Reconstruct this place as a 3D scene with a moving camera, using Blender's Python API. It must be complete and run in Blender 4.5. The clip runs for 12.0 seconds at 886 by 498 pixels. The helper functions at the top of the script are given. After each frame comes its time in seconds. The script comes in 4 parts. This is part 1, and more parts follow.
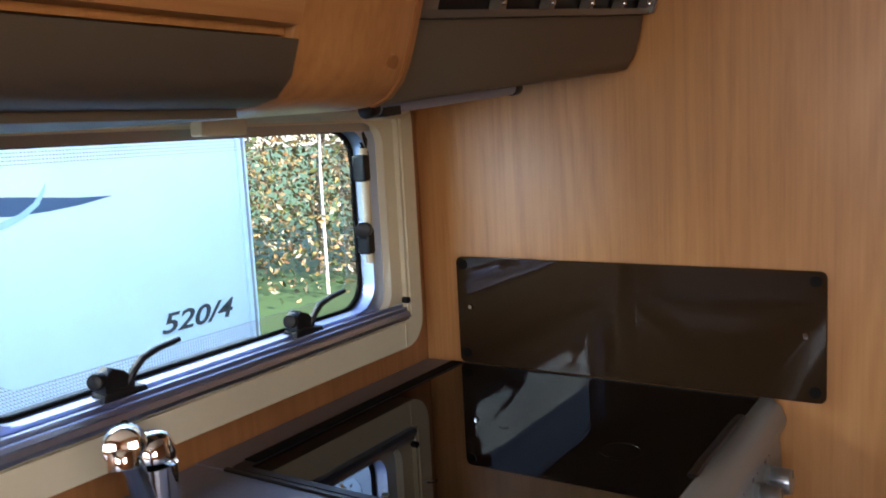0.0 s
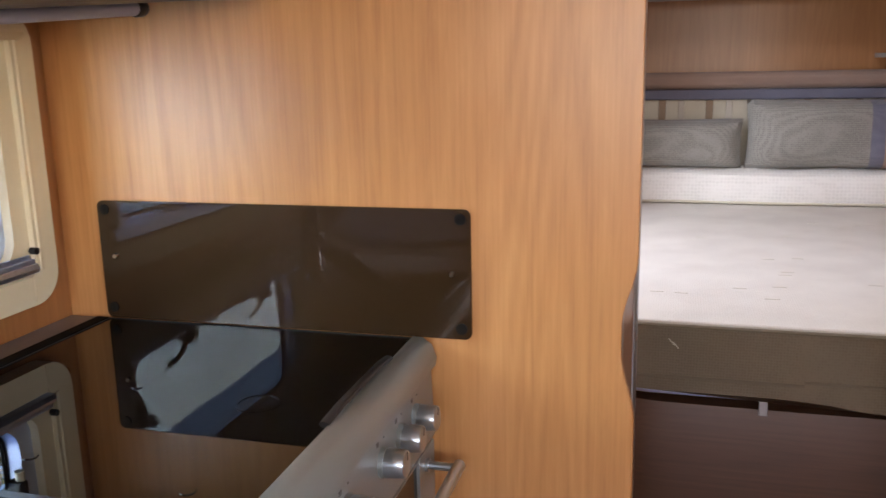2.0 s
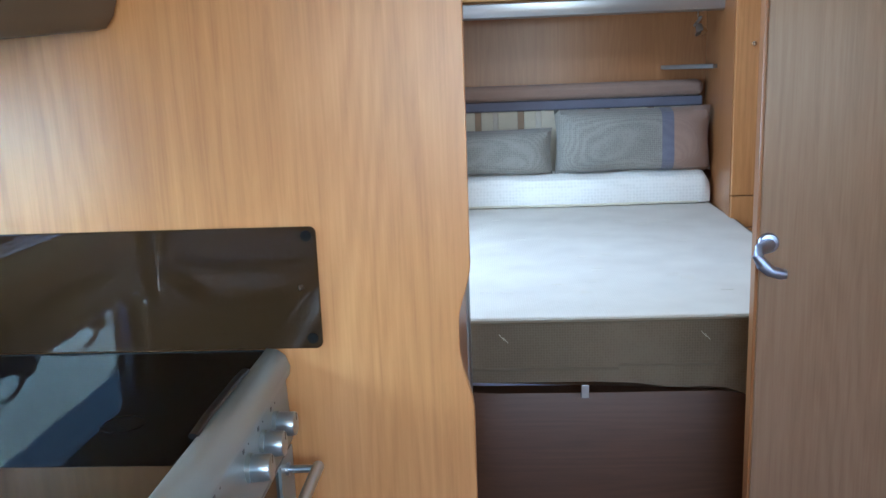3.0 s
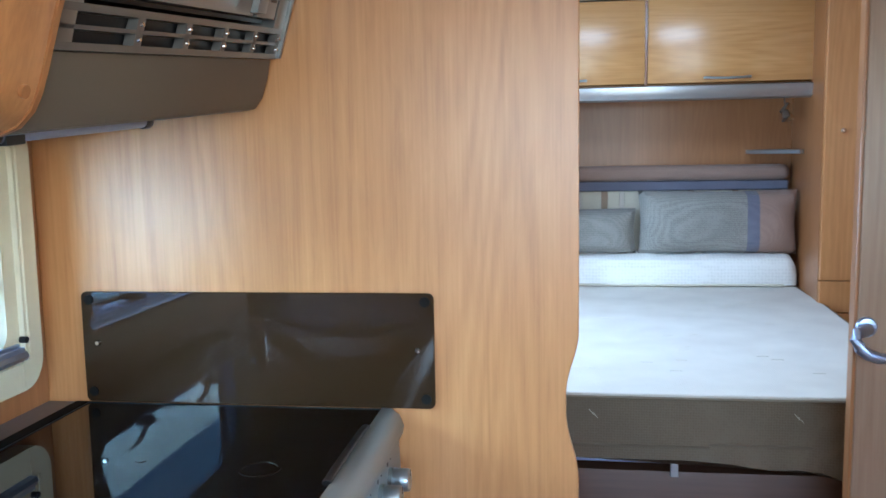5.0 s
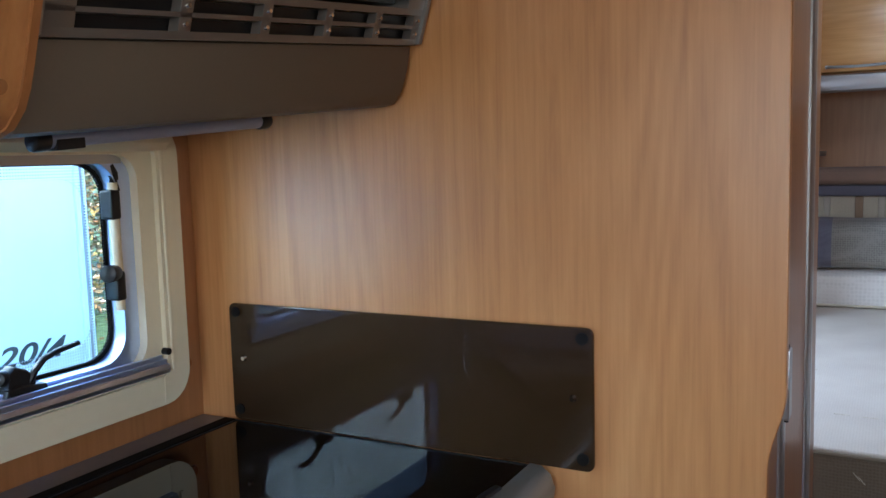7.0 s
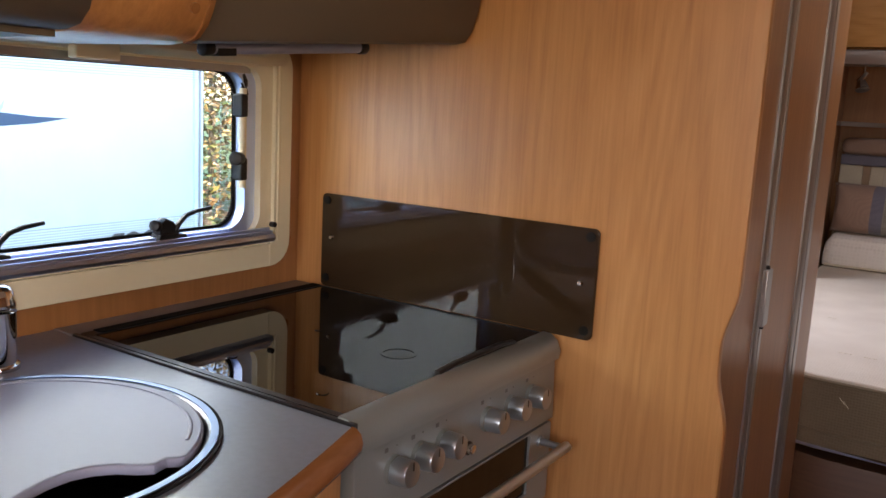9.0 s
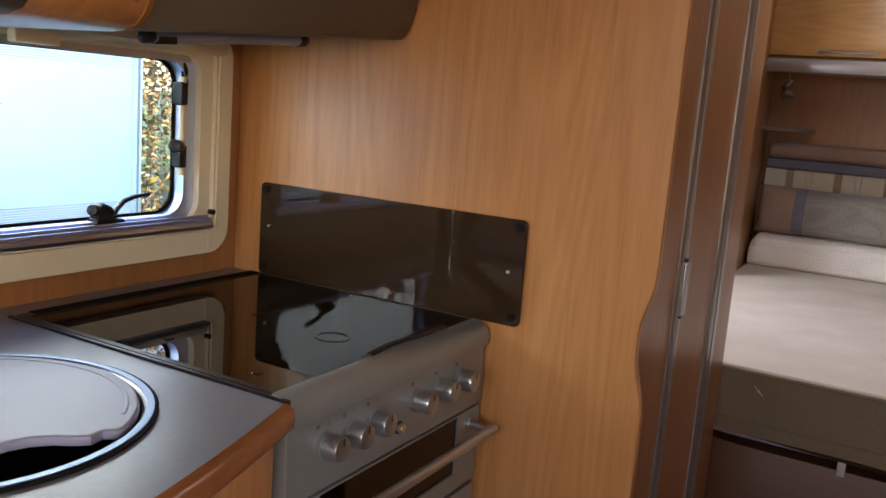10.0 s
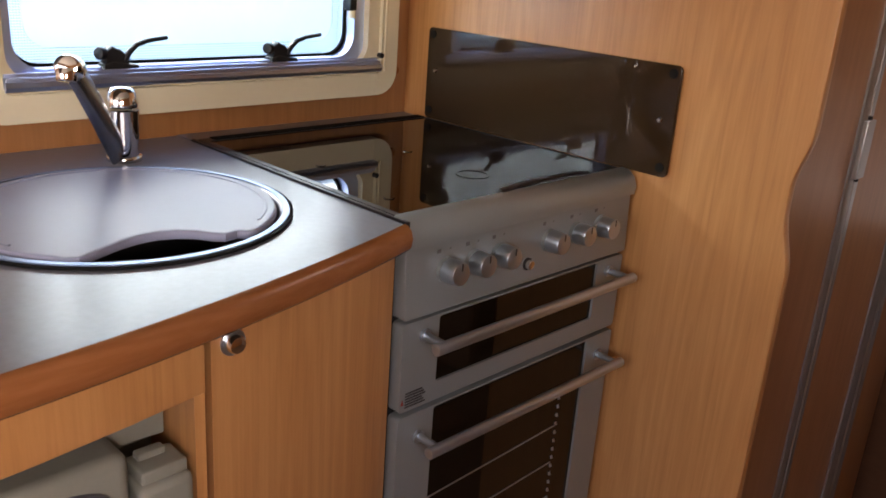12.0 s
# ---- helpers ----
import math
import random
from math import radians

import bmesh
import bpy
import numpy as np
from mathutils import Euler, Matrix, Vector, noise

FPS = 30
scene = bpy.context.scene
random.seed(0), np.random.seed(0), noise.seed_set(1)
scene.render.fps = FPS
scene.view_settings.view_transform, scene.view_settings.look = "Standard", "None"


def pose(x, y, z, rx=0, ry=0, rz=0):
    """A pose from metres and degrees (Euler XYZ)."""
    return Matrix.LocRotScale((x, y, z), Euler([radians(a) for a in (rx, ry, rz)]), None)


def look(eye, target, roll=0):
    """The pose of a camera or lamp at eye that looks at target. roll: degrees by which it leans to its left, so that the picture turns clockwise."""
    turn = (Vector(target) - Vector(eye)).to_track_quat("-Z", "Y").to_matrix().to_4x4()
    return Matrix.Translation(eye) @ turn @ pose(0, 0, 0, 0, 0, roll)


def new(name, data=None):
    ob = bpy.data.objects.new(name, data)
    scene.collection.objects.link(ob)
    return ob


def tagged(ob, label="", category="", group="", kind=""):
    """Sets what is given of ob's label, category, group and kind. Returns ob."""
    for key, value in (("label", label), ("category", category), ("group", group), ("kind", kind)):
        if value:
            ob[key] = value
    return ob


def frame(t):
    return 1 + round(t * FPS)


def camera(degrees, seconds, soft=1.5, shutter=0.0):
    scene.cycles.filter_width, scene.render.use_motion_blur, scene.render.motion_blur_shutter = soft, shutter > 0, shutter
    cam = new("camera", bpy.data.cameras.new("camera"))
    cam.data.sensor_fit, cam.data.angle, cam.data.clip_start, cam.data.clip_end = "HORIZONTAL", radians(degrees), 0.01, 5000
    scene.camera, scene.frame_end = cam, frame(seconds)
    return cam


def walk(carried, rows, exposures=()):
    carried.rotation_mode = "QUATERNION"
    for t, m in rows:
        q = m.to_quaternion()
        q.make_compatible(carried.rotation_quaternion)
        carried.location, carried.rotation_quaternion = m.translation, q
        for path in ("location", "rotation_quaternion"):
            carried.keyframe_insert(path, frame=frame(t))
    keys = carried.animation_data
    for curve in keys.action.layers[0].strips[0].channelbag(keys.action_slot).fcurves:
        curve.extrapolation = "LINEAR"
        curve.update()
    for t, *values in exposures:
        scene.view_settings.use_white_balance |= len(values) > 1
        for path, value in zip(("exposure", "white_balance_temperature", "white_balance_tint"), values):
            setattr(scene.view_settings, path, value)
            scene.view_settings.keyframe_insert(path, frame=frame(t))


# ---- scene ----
cam = camera(55.0, 12.0, shutter=0.15)
PATH = [
    (0, (0.788, -1.137, 1.276), (-0.3, 0.519, 0.998), -3.1),
    (0.5, (0.82, -1.087, 1.258), (-0.165, 0.593, 0.801), -1.3),
    (1, (0.817, -1.074, 1.249), (-0.135, 0.625, 0.794), 0.3),
    (1.5, (0.842, -1.056, 1.253), (0.099, 0.754, 0.836), 0.2),
    (2, (0.86, -1.031, 1.257), (0.342, 0.852, 0.828), -1.2),
    (2.5, (0.869, -1.057, 1.27), (0.662, 0.884, 0.835), -3.6),
    (2.7, (0.868, -1.08, 1.274), (0.712, 0.864, 0.844), -3.0),
    (4.3, (0.746, -1.272, 1.278), (0.677, 0.705, 0.981), -1.3),
    (4.5, (0.755, -1.268, 1.279), (0.675, 0.71, 0.991), -1.5),
    (5, (0.797, -1.203, 1.281), (0.522, 0.764, 1.049), -1.0),
    (5.5, (0.873, -1.108, 1.291), (0.268, 0.792, 1.13), 1.4),
    (6, (0.908, -1.075, 1.289), (0.125, 0.762, 1.183), 0.9),
    (6.5, (0.92, -1.038, 1.272), (0.035, 0.748, 1.112), -0.2),
    (7, (0.916, -0.936, 1.277), (-0.017, 0.82, 1.061), -1.6),
    (7.5, (0.969, -0.946, 1.254), (-0.17, 0.684, 1.04), 1.7),
    (7.7, (1.032, -0.964, 1.243), (-0.241, 0.563, 1.021), 2.7),
    (9.3, (1.115, -1.203, 1.249), (0.104, 0.486, 0.897), 3.4),
    (9.5, (1.12, -1.209, 1.244), (0.149, 0.506, 0.902), 3.8),
    (10, (1.149, -1.21, 1.245), (0.176, 0.505, 0.908), 4.5),
    (10.5, (1.224, -1.185, 1.242), (0.122, 0.448, 0.899), 5.9),
    (11, (1.265, -1.171, 1.236), (0.024, 0.353, 0.864), 5.5),
    (11.5, (1.277, -1.155, 1.237), (-0.007, 0.3, 0.753), 3.6),
    (12, (1.271, -1.163, 1.212), (-0.046, 0.19, 0.553), 4.1),
]
EXPOSURES = [(0.0, 2.85, 6900, 24), (0.5, 2.93, 7600, 33), (1.5, 3.42, 8295, 38), (2.0, 3.88, 7000, 24), (2.5, 4.02, 5500, 5), (5.0, 4.17, 5050, 4), (5.5, 4.0, 5300, 8), (6.5, 3.22, 5650, 12), (7.5, 3.27, 5900, 16), (9.5, 3.14, 7980, 30), (10.5, 2.95, 7350, 22), (11.0, 2.9, 7245, 20), (11.5, 2.95, 7700, 27), (12.0, 3.33, 7665, 29)]
walk(cam, [(t, look(eye, target, roll)) for t, eye, target, roll in PATH], EXPOSURES)

# ---- light ----
world = bpy.data.worlds.new("world")
scene.world = world
world.use_nodes = True
wn = world.node_tree.nodes
sky = wn.new("ShaderNodeTexSky")
sky.sky_type, sky.sun_disc = "NISHITA", False
sky.sun_elevation, sky.sun_rotation = radians(24), radians(93)
sky.ozone_density = 2.5
wn["Background"].inputs["Strength"].default_value = 0.15
world.node_tree.links.new(sky.outputs["Color"], wn["Background"].inputs["Color"])

sun_data = bpy.data.lights.new("sun", "SUN")
sun_data.energy, sun_data.angle, sun_data.color = 3.5, radians(0.6), (1.0, 0.93, 0.82)
sun = new("sun", sun_data)
sun.matrix_world = look((9.5, -0.5, 4.2), (0, 0, 0))


def fill_lamp(name, eye, target, w, h, power, color):
    """An added fill lamp, standing in for daylight from openings out of view."""
    data = bpy.data.lights.new(name, "AREA")
    data.shape, data.size, data.size_y, data.energy, data.color = "RECTANGLE", w, h, power, color
    ob = new(name, data)
    ob.matrix_world = look(eye, target)
    return ob


# Added fills at assumed openings out of view; the bedroom ceiling is solid.
fill_lamp("front_fill", (1.1, -3.16, 1.35), (1.1, 0, 1.2), 1.5, 0.6, 1.6, (1.0, 0.96, 0.90))
fill_lamp("side_fill", (2.2, -1.75, 1.3), (0, -1.75, 1.2), 0.9, 0.5, 0.5, (1.0, 0.95, 0.86))
fill_lamp("bedroom_top_fill", (1.1, 1.05, 1.93), (1.1, 1.25, 0), 0.4, 0.4, 0.72, (0.80, 0.90, 1.0))
fill_lamp("bedroom_side_fill", (0.02, 1.35, 1.2), (2, 1.35, 1.0), 0.6, 0.45, 1.05, (0.70, 0.86, 1.0))


# ---- materials ----
def nodes_of(name):
    m = bpy.data.materials.new(name)
    m.use_nodes = True
    return m, m.node_tree.nodes, m.node_tree.links, m.node_tree.nodes["Principled BSDF"]


def plain(name, color, rough=0.5, metal=0.0, vary=0.06, scale=60, bump=0.02, coat=0.0, stain=0.08, ior=1.5):
    """A surface with fine grain and a broad, faint stain."""
    m, n, l, b = nodes_of(name)
    tc = n.new("ShaderNodeTexCoord")
    fine, broad = n.new("ShaderNodeTexNoise"), n.new("ShaderNodeTexNoise")
    fine.inputs["Scale"].default_value, fine.inputs["Detail"].default_value = scale, 4
    broad.inputs["Scale"].default_value, broad.inputs["Detail"].default_value = 4, 3
    l.new(tc.outputs["Object"], fine.inputs["Vector"]), l.new(tc.outputs["Object"], broad.inputs["Vector"])
    add = n.new("ShaderNodeMath")
    add.operation = "MULTIPLY_ADD"
    add.inputs[1].default_value = vary * 2
    l.new(fine.outputs["Fac"], add.inputs[0])
    mul = n.new("ShaderNodeMath")
    mul.operation = "MULTIPLY_ADD"
    mul.inputs[1].default_value, mul.inputs[2].default_value = stain * 2, 1 - vary - stain
    l.new(broad.outputs["Fac"], mul.inputs[0])
    l.new(mul.outputs[0], add.inputs[2])
    vec = n.new("ShaderNodeVectorMath")
    vec.operation = "SCALE"
    vec.inputs[0].default_value = color
    l.new(add.outputs[0], vec.inputs["Scale"])
    l.new(vec.outputs[0], b.inputs["Base Color"])
    b.inputs["Roughness"].default_value, b.inputs["Metallic"].default_value = rough, metal
    b.inputs["Coat Weight"].default_value, b.inputs["IOR"].default_value = coat, ior
    if bump:
        bp = n.new("ShaderNodeBump")
        bp.inputs["Strength"].default_value, bp.inputs["Distance"].default_value = 0.4, bump * 0.01
        l.new(fine.outputs["Fac"], bp.inputs["Height"])
        l.new(bp.outputs[0], b.inputs["Normal"])
    return m


def wood(name, dark, mid, light, axis="z", rough=0.34, size=1.0):
    """Foil-faced veneer: fine pores and broad wavering figure along one axis."""
    m, n, l, b = nodes_of(name)
    tc, mp, mp2 = n.new("ShaderNodeTexCoord"), n.new("ShaderNodeMapping"), n.new("ShaderNodeMapping")
    k = "xyz".index(axis)
    s1, s2 = [230 * size] * 3, [6.5 * size] * 3
    s1[k], s2[k] = 3.0 * size, 0.6 * size
    mp.inputs["Scale"].default_value, mp2.inputs["Scale"].default_value = s1, s2
    l.new(tc.outputs["Object"], mp.inputs["Vector"]), l.new(tc.outputs["Object"], mp2.inputs["Vector"])
    pores, figure, lines = n.new("ShaderNodeTexNoise"), n.new("ShaderNodeTexNoise"), n.new("ShaderNodeTexNoise")
    pores.inputs["Detail"].default_value, pores.inputs["Scale"].default_value = 3, 1.0
    figure.inputs["Detail"].default_value, figure.inputs["Scale"].default_value, figure.inputs["Distortion"].default_value = 3, 1.0, 0.6
    lines.inputs["Detail"].default_value, lines.inputs["Scale"].default_value, lines.inputs["Distortion"].default_value = 5, 11.0, 0.6
    lines.inputs["Roughness"].default_value = 0.65
    l.new(mp.outputs[0], pores.inputs["Vector"]), l.new(mp2.outputs[0], figure.inputs["Vector"]), l.new(mp2.outputs[0], lines.inputs["Vector"])
    a = n.new("ShaderNodeMath")
    a.operation, a.inputs[1].default_value = "MULTIPLY_ADD", 0.34
    l.new(figure.outputs["Fac"], a.inputs[0])
    c = n.new("ShaderNodeMath")
    c.operation, c.inputs[1].default_value = "MULTIPLY_ADD", 0.38
    l.new(lines.outputs["Fac"], c.inputs[0])
    d = n.new("ShaderNodeMath")
    d.operation, d.inputs[1].default_value = "MULTIPLY", 0.28
    l.new(pores.outputs["Fac"], d.inputs[0])
    # cathedral growth lines: contours of a slow, stretched noise
    rings, turns, sine, add = n.new("ShaderNodeTexNoise"), n.new("ShaderNodeMath"), n.new("ShaderNodeMath"), n.new("ShaderNodeMath")
    rings.inputs["Detail"].default_value, rings.inputs["Scale"].default_value, rings.inputs["Distortion"].default_value = 1.0, 0.8, 0.2
    l.new(mp2.outputs[0], rings.inputs["Vector"])
    turns.operation, turns.inputs[1].default_value = "MULTIPLY", 130.0
    sine.operation = "SINE"
    add.operation, add.inputs[1].default_value = "MULTIPLY_ADD", 0.042
    l.new(rings.outputs["Fac"], turns.inputs[0]), l.new(turns.outputs[0], sine.inputs[0]), l.new(sine.outputs[0], add.inputs[0])
    l.new(d.outputs[0], add.inputs[2])
    l.new(add.outputs[0], c.inputs[2]), l.new(c.outputs[0], a.inputs[2])
    ramp = n.new("ShaderNodeValToRGB")
    e = ramp.color_ramp.elements
    e[0].position, e[0].color = 0.28, (*dark, 1)
    e[1].position, e[1].color = 0.72, (*light, 1)
    e.new(0.5).color = (*mid, 1)
    l.new(a.outputs[0], ramp.inputs["Fac"])
    l.new(ramp.outputs["Color"], b.inputs["Base Color"])
    b.inputs["Roughness"].default_value, b.inputs["IOR"].default_value = rough, 1.6
    bp = n.new("ShaderNodeBump")
    bp.inputs["Strength"].default_value, bp.inputs["Distance"].default_value = 0.15, 0.0004
    l.new(pores.outputs["Fac"], bp.inputs["Height"])
    l.new(bp.outputs[0], b.inputs["Normal"])
    return m


def weave(name, c1, c2, scale, rough=0.9):
    m, n, l, b = nodes_of(name)
    tc = n.new("ShaderNodeTexCoord")
    v, f = n.new("ShaderNodeTexVoronoi"), n.new("ShaderNodeTexNoise")
    v.inputs["Scale"].default_value, f.inputs["Scale"].default_value = scale, 7
    v.inputs["Randomness"].default_value = 0.25
    l.new(tc.outputs["Object"], v.inputs["Vector"]), l.new(tc.outputs["Object"], f.inputs["Vector"])
    ramp = n.new("ShaderNodeValToRGB")
    ramp.color_ramp.elements[0].color, ramp.color_ramp.elements[1].color = (*c1, 1), (*c2, 1)
    ramp.color_ramp.elements[0].position, ramp.color_ramp.elements[1].position = 0.1, 0.6
    l.new(v.outputs["Distance"], ramp.inputs["Fac"])
    mix = n.new("ShaderNodeMixRGB")
    mix.blend_type, mix.inputs["Fac"].default_value = "OVERLAY", 0.2
    l.new(ramp.outputs["Color"], mix.inputs[1]), l.new(f.outputs["Fac"], mix.inputs[2])
    l.new(mix.outputs[0], b.inputs["Base Color"])
    b.inputs["Roughness"].default_value, b.inputs["Sheen Weight"].default_value = rough, 0.2
    bp = n.new("ShaderNodeBump")
    bp.inputs["Strength"].default_value, bp.inputs["Distance"].default_value = 0.5, 0.002
    l.new(v.outputs["Distance"], bp.inputs["Height"])
    l.new(bp.outputs[0], b.inputs["Normal"])
    return m


def pane_material(name, tint, dots=False):
    m, n, l, b = nodes_of(name)
    n.remove(b)
    tr, gl, lw, fr, mix = n.new("ShaderNodeBsdfTransparent"), n.new("ShaderNodeBsdfGlossy"), n.new("ShaderNodeLayerWeight"), n.new("ShaderNodeMath"), n.new("ShaderNodeMixShader")
    tr.inputs["Color"].default_value, gl.inputs["Roughness"].default_value, fr.operation, fr.inputs[1].default_value = (*tint, 1), 0.03, "POWER", 5.0
    l.new(lw.outputs["Facing"], fr.inputs[0])
    l.new(fr.outputs[0], mix.inputs["Fac"]), l.new(tr.outputs[0], mix.inputs[1]), l.new(gl.outputs[0], mix.inputs[2])
    last = mix
    if dots:
        tc, v, cmp = n.new("ShaderNodeTexCoord"), n.new("ShaderNodeTexVoronoi"), n.new("ShaderNodeMath")
        v.inputs["Scale"].default_value, v.inputs["Randomness"].default_value = 260, 0.0
        cmp.operation, cmp.inputs[1].default_value = "LESS_THAN", 0.36
        dif, mx = n.new("ShaderNodeBsdfDiffuse"), n.new("ShaderNodeMixShader")
        dif.inputs["Color"].default_value = (0.30, 0.32, 0.34, 1)
        l.new(tc.outputs["Object"], v.inputs["Vector"]), l.new(v.outputs["Distance"], cmp.inputs[0])
        l.new(cmp.outputs[0], mx.inputs["Fac"]), l.new(mix.outputs[0], mx.inputs[1]), l.new(dif.outputs[0], mx.inputs[2])
        last = mx
    l.new(last.outputs[0], n["Material Output"].inputs["Surface"])
    return m


def leaf_material(name, stops):
    m, n, l, b = nodes_of(name)
    g, ramp = n.new("ShaderNodeNewGeometry"), n.new("ShaderNodeValToRGB")
    e = ramp.color_ramp.elements
    e[0].color, e[1].color = (*stops[0], 1), (*stops[-1], 1)
    for i, c in enumerate(stops[1:-1]):
        e.new((i + 1) / (len(stops) - 1)).color = (*c, 1)
    l.new(g.outputs["Random Per Island"], ramp.inputs["Fac"])
    l.new(ramp.outputs["Color"], b.inputs["Base Color"])
    b.inputs["Roughness"].default_value = 0.45
    return m


WOOD = wood("beech_veneer", (0.37, 0.155, 0.049), (0.505, 0.235, 0.082), (0.605, 0.305, 0.119))
WOOD_Y = wood("beech_veneer_lengthwise", (0.37, 0.155, 0.049), (0.505, 0.235, 0.082), (0.605, 0.305, 0.119), "y")
WOOD_X = wood("beech_veneer_crosswise", (0.40, 0.19, 0.06), (0.52, 0.27, 0.09), (0.60, 0.33, 0.12), "x", rough=0.25)
WALL_WOOD = wood("warm_wall_veneer", (0.25, 0.098, 0.030), (0.32, 0.135, 0.044), (0.39, 0.17, 0.06))
# Wardrobe's brown veneer, with the shade on that unit put into the colour.
SHADED_WOOD = wood("shaded_brown_veneer", (0.25, 0.105, 0.042), (0.33, 0.145, 0.060), (0.40, 0.190, 0.084))
# Lighter copy for the open door: the light on the leaf is coloured in.
DOOR_WOOD = wood("door_veneer", (0.23, 0.135, 0.078), (0.30, 0.185, 0.11), (0.36, 0.235, 0.15))
BASE_WOOD = wood("bed_base_veneer", (0.075, 0.033, 0.016), (0.105, 0.046, 0.022), (0.13, 0.06, 0.03), "x", rough=0.5)
EDGE_WOOD = wood("cherry_edge", (0.24, 0.080, 0.026), (0.29, 0.105, 0.036), (0.34, 0.13, 0.048), "y", rough=0.25)
TAUPE = plain("taupe_plastic", (0.105, 0.082, 0.060), 0.58, 0.0, 0.04, 300, 0.02)
TAUPE_LIGHT = plain("taupe_silver_plastic", (0.15, 0.135, 0.12), 0.33, 0.4, 0.03, 300, 0.01)
SATIN = plain("satin_silver_plastic", (0.23, 0.225, 0.215), 0.28, 0.5, 0.03, 300, 0.01)
CREAM = plain("cream_plastic", (0.66, 0.60, 0.44), 0.4, 0, 0.03, 90, 0.01)
WHITE = plain("white_panel", (0.78, 0.77, 0.74), 0.5, 0, 0.03, 60, 0.01)
ALU = plain("anodised_aluminium", (0.52, 0.62, 0.86), 0.38, 1.0, 0.03, 200, 0.01)
STRIP = plain("grey_aluminium_strip", (0.42, 0.42, 0.42), 0.35, 0.8, 0.04, 200, 0.01)
SILVER = plain("silver_paint", (0.275, 0.305, 0.298), 0.34, 0.35, 0.03, 400, 0.01)
STEEL = plain("brushed_steel", (0.46, 0.52, 0.57), 0.28, 0.9, 0.05, 250, 0.01)
CHROME = plain("chrome", (0.80, 0.79, 0.77), 0.06, 1.0, 0.02, 50, 0)
BLACK = plain("black_plastic", (0.012, 0.012, 0.013), 0.35, 0, 0.1, 200, 0.02, ior=1.35)
RUBBER = plain("black_rubber", (0.007, 0.007, 0.007), 0.8, 0, 0.1, 200, 0.02, ior=1.2)
SMOKE = plain("smoked_glass", (0.032, 0.0175, 0.0085), 0.004, 0, 0.03, 30, 0, ior=1.45)
HOB = plain("black_hob_glass", (0.004, 0.0035, 0.0035), 0.003, 0, 0.03, 30, 0, ior=1.42)
OVEN = plain("oven_glass", (0.008, 0.005, 0.003), 0.04, 0, 0.03, 30, 0, ior=1.35)
INK = plain("grey_print", (0.05, 0.05, 0.05), 0.6, 0, 0.05, 100, 0)
DIAL_INK = plain("faded_dial_print", (0.13, 0.13, 0.13), 0.6, 0, 0.05, 100, 0)
RED = plain("red_print", (0.35, 0.04, 0.02), 0.6, 0, 0.05, 100, 0)
LAMINATE = plain("stone_grey_laminate", (0.175, 0.190, 0.228), 0.32, 0, 0.14, 110, 0.02, stain=0.10, ior=1.5)
LID = plain("pale_lid_plastic", (0.265, 0.285, 0.385), 0.40, 0, 0.02, 120, 0.01, ior=1.36)
BLADE = plain("dull_chrome", (0.40, 0.43, 0.48), 0.26, 1.0, 0.03, 100, 0)
# Sink steel darkened: the shade below the lid is put into this colour.
SHADED_BOWL = plain("shaded_steel_bowl", (0.16, 0.16, 0.17), 0.35, 0.9, 0.05, 150, 0.01)
SINK_BLUE = plain("bright_steel_rim", (0.20, 0.26, 0.37), 0.42, 1.0, 0.03, 100, 0)
FRIDGE_GREY = plain("grey_green_plastic", (0.22, 0.222, 0.18), 0.45, 0, 0.04, 150, 0.02)
FRIDGE_DARK = plain("slate_plastic", (0.075, 0.08, 0.095), 0.35, 0, 0.04, 150, 0.01)
MATTRESS = weave("mattress_ticking", (0.50, 0.45, 0.38), (0.58, 0.535, 0.465), 180)
MATTRESS_SIDE = weave("mattress_border", (0.150, 0.115, 0.072), (0.19, 0.15, 0.10), 160)
PIPING = plain("piping", (0.17, 0.135, 0.09), 0.8, 0, 0.08, 200, 0.05)
QUILT = weave("white_quilt", (0.70, 0.68, 0.64), (0.80, 0.78, 0.74), 75)
PILLOW = weave("grey_weave", (0.150, 0.142, 0.126), (0.265, 0.252, 0.228), 130)
PILLOW_PINK = weave("dusky_pink_velour", (0.25, 0.165, 0.125), (0.32, 0.215, 0.17), 240)
PILLOW_BLUE = weave("slate_blue_velour", (0.105, 0.105, 0.15), (0.15, 0.15, 0.20), 240)
STRIPE_CREAM = weave("cream_stripe", (0.52, 0.47, 0.36), (0.62, 0.57, 0.46), 200)
STRIPE_TAN = weave("tan_stripe", (0.30, 0.21, 0.14), (0.36, 0.26, 0.18), 200)
FLOOR = wood("floor_vinyl", (0.10, 0.05, 0.025), (0.15, 0.08, 0.04), (0.20, 0.11, 0.06), "y")
VAN_WHITE = plain("white_aluminium_skin", (0.70, 0.82, 0.88), 0.3, 0, 0.02, 60, 0.02)
VAN_BLUE = plain("slate_blue_decal", (0.055, 0.10, 0.17), 0.3, 0, 0.03, 60, 0)
VAN_PALE = plain("pale_blue_decal", (0.42, 0.60, 0.68), 0.3, 0, 0.03, 60, 0)
GRASS = plain("lawn", (0.03, 0.075, 0.014), 0.9, 0, 0.35, 30, 0.5, stain=0.2)
BIRCH = plain("pale_birch_bark", (0.34, 0.32, 0.29), 0.8, 0, 0.2, 40, 0.3)
BARK = plain("bark", (0.10, 0.08, 0.06), 0.9, 0, 0.2, 60, 0.5)
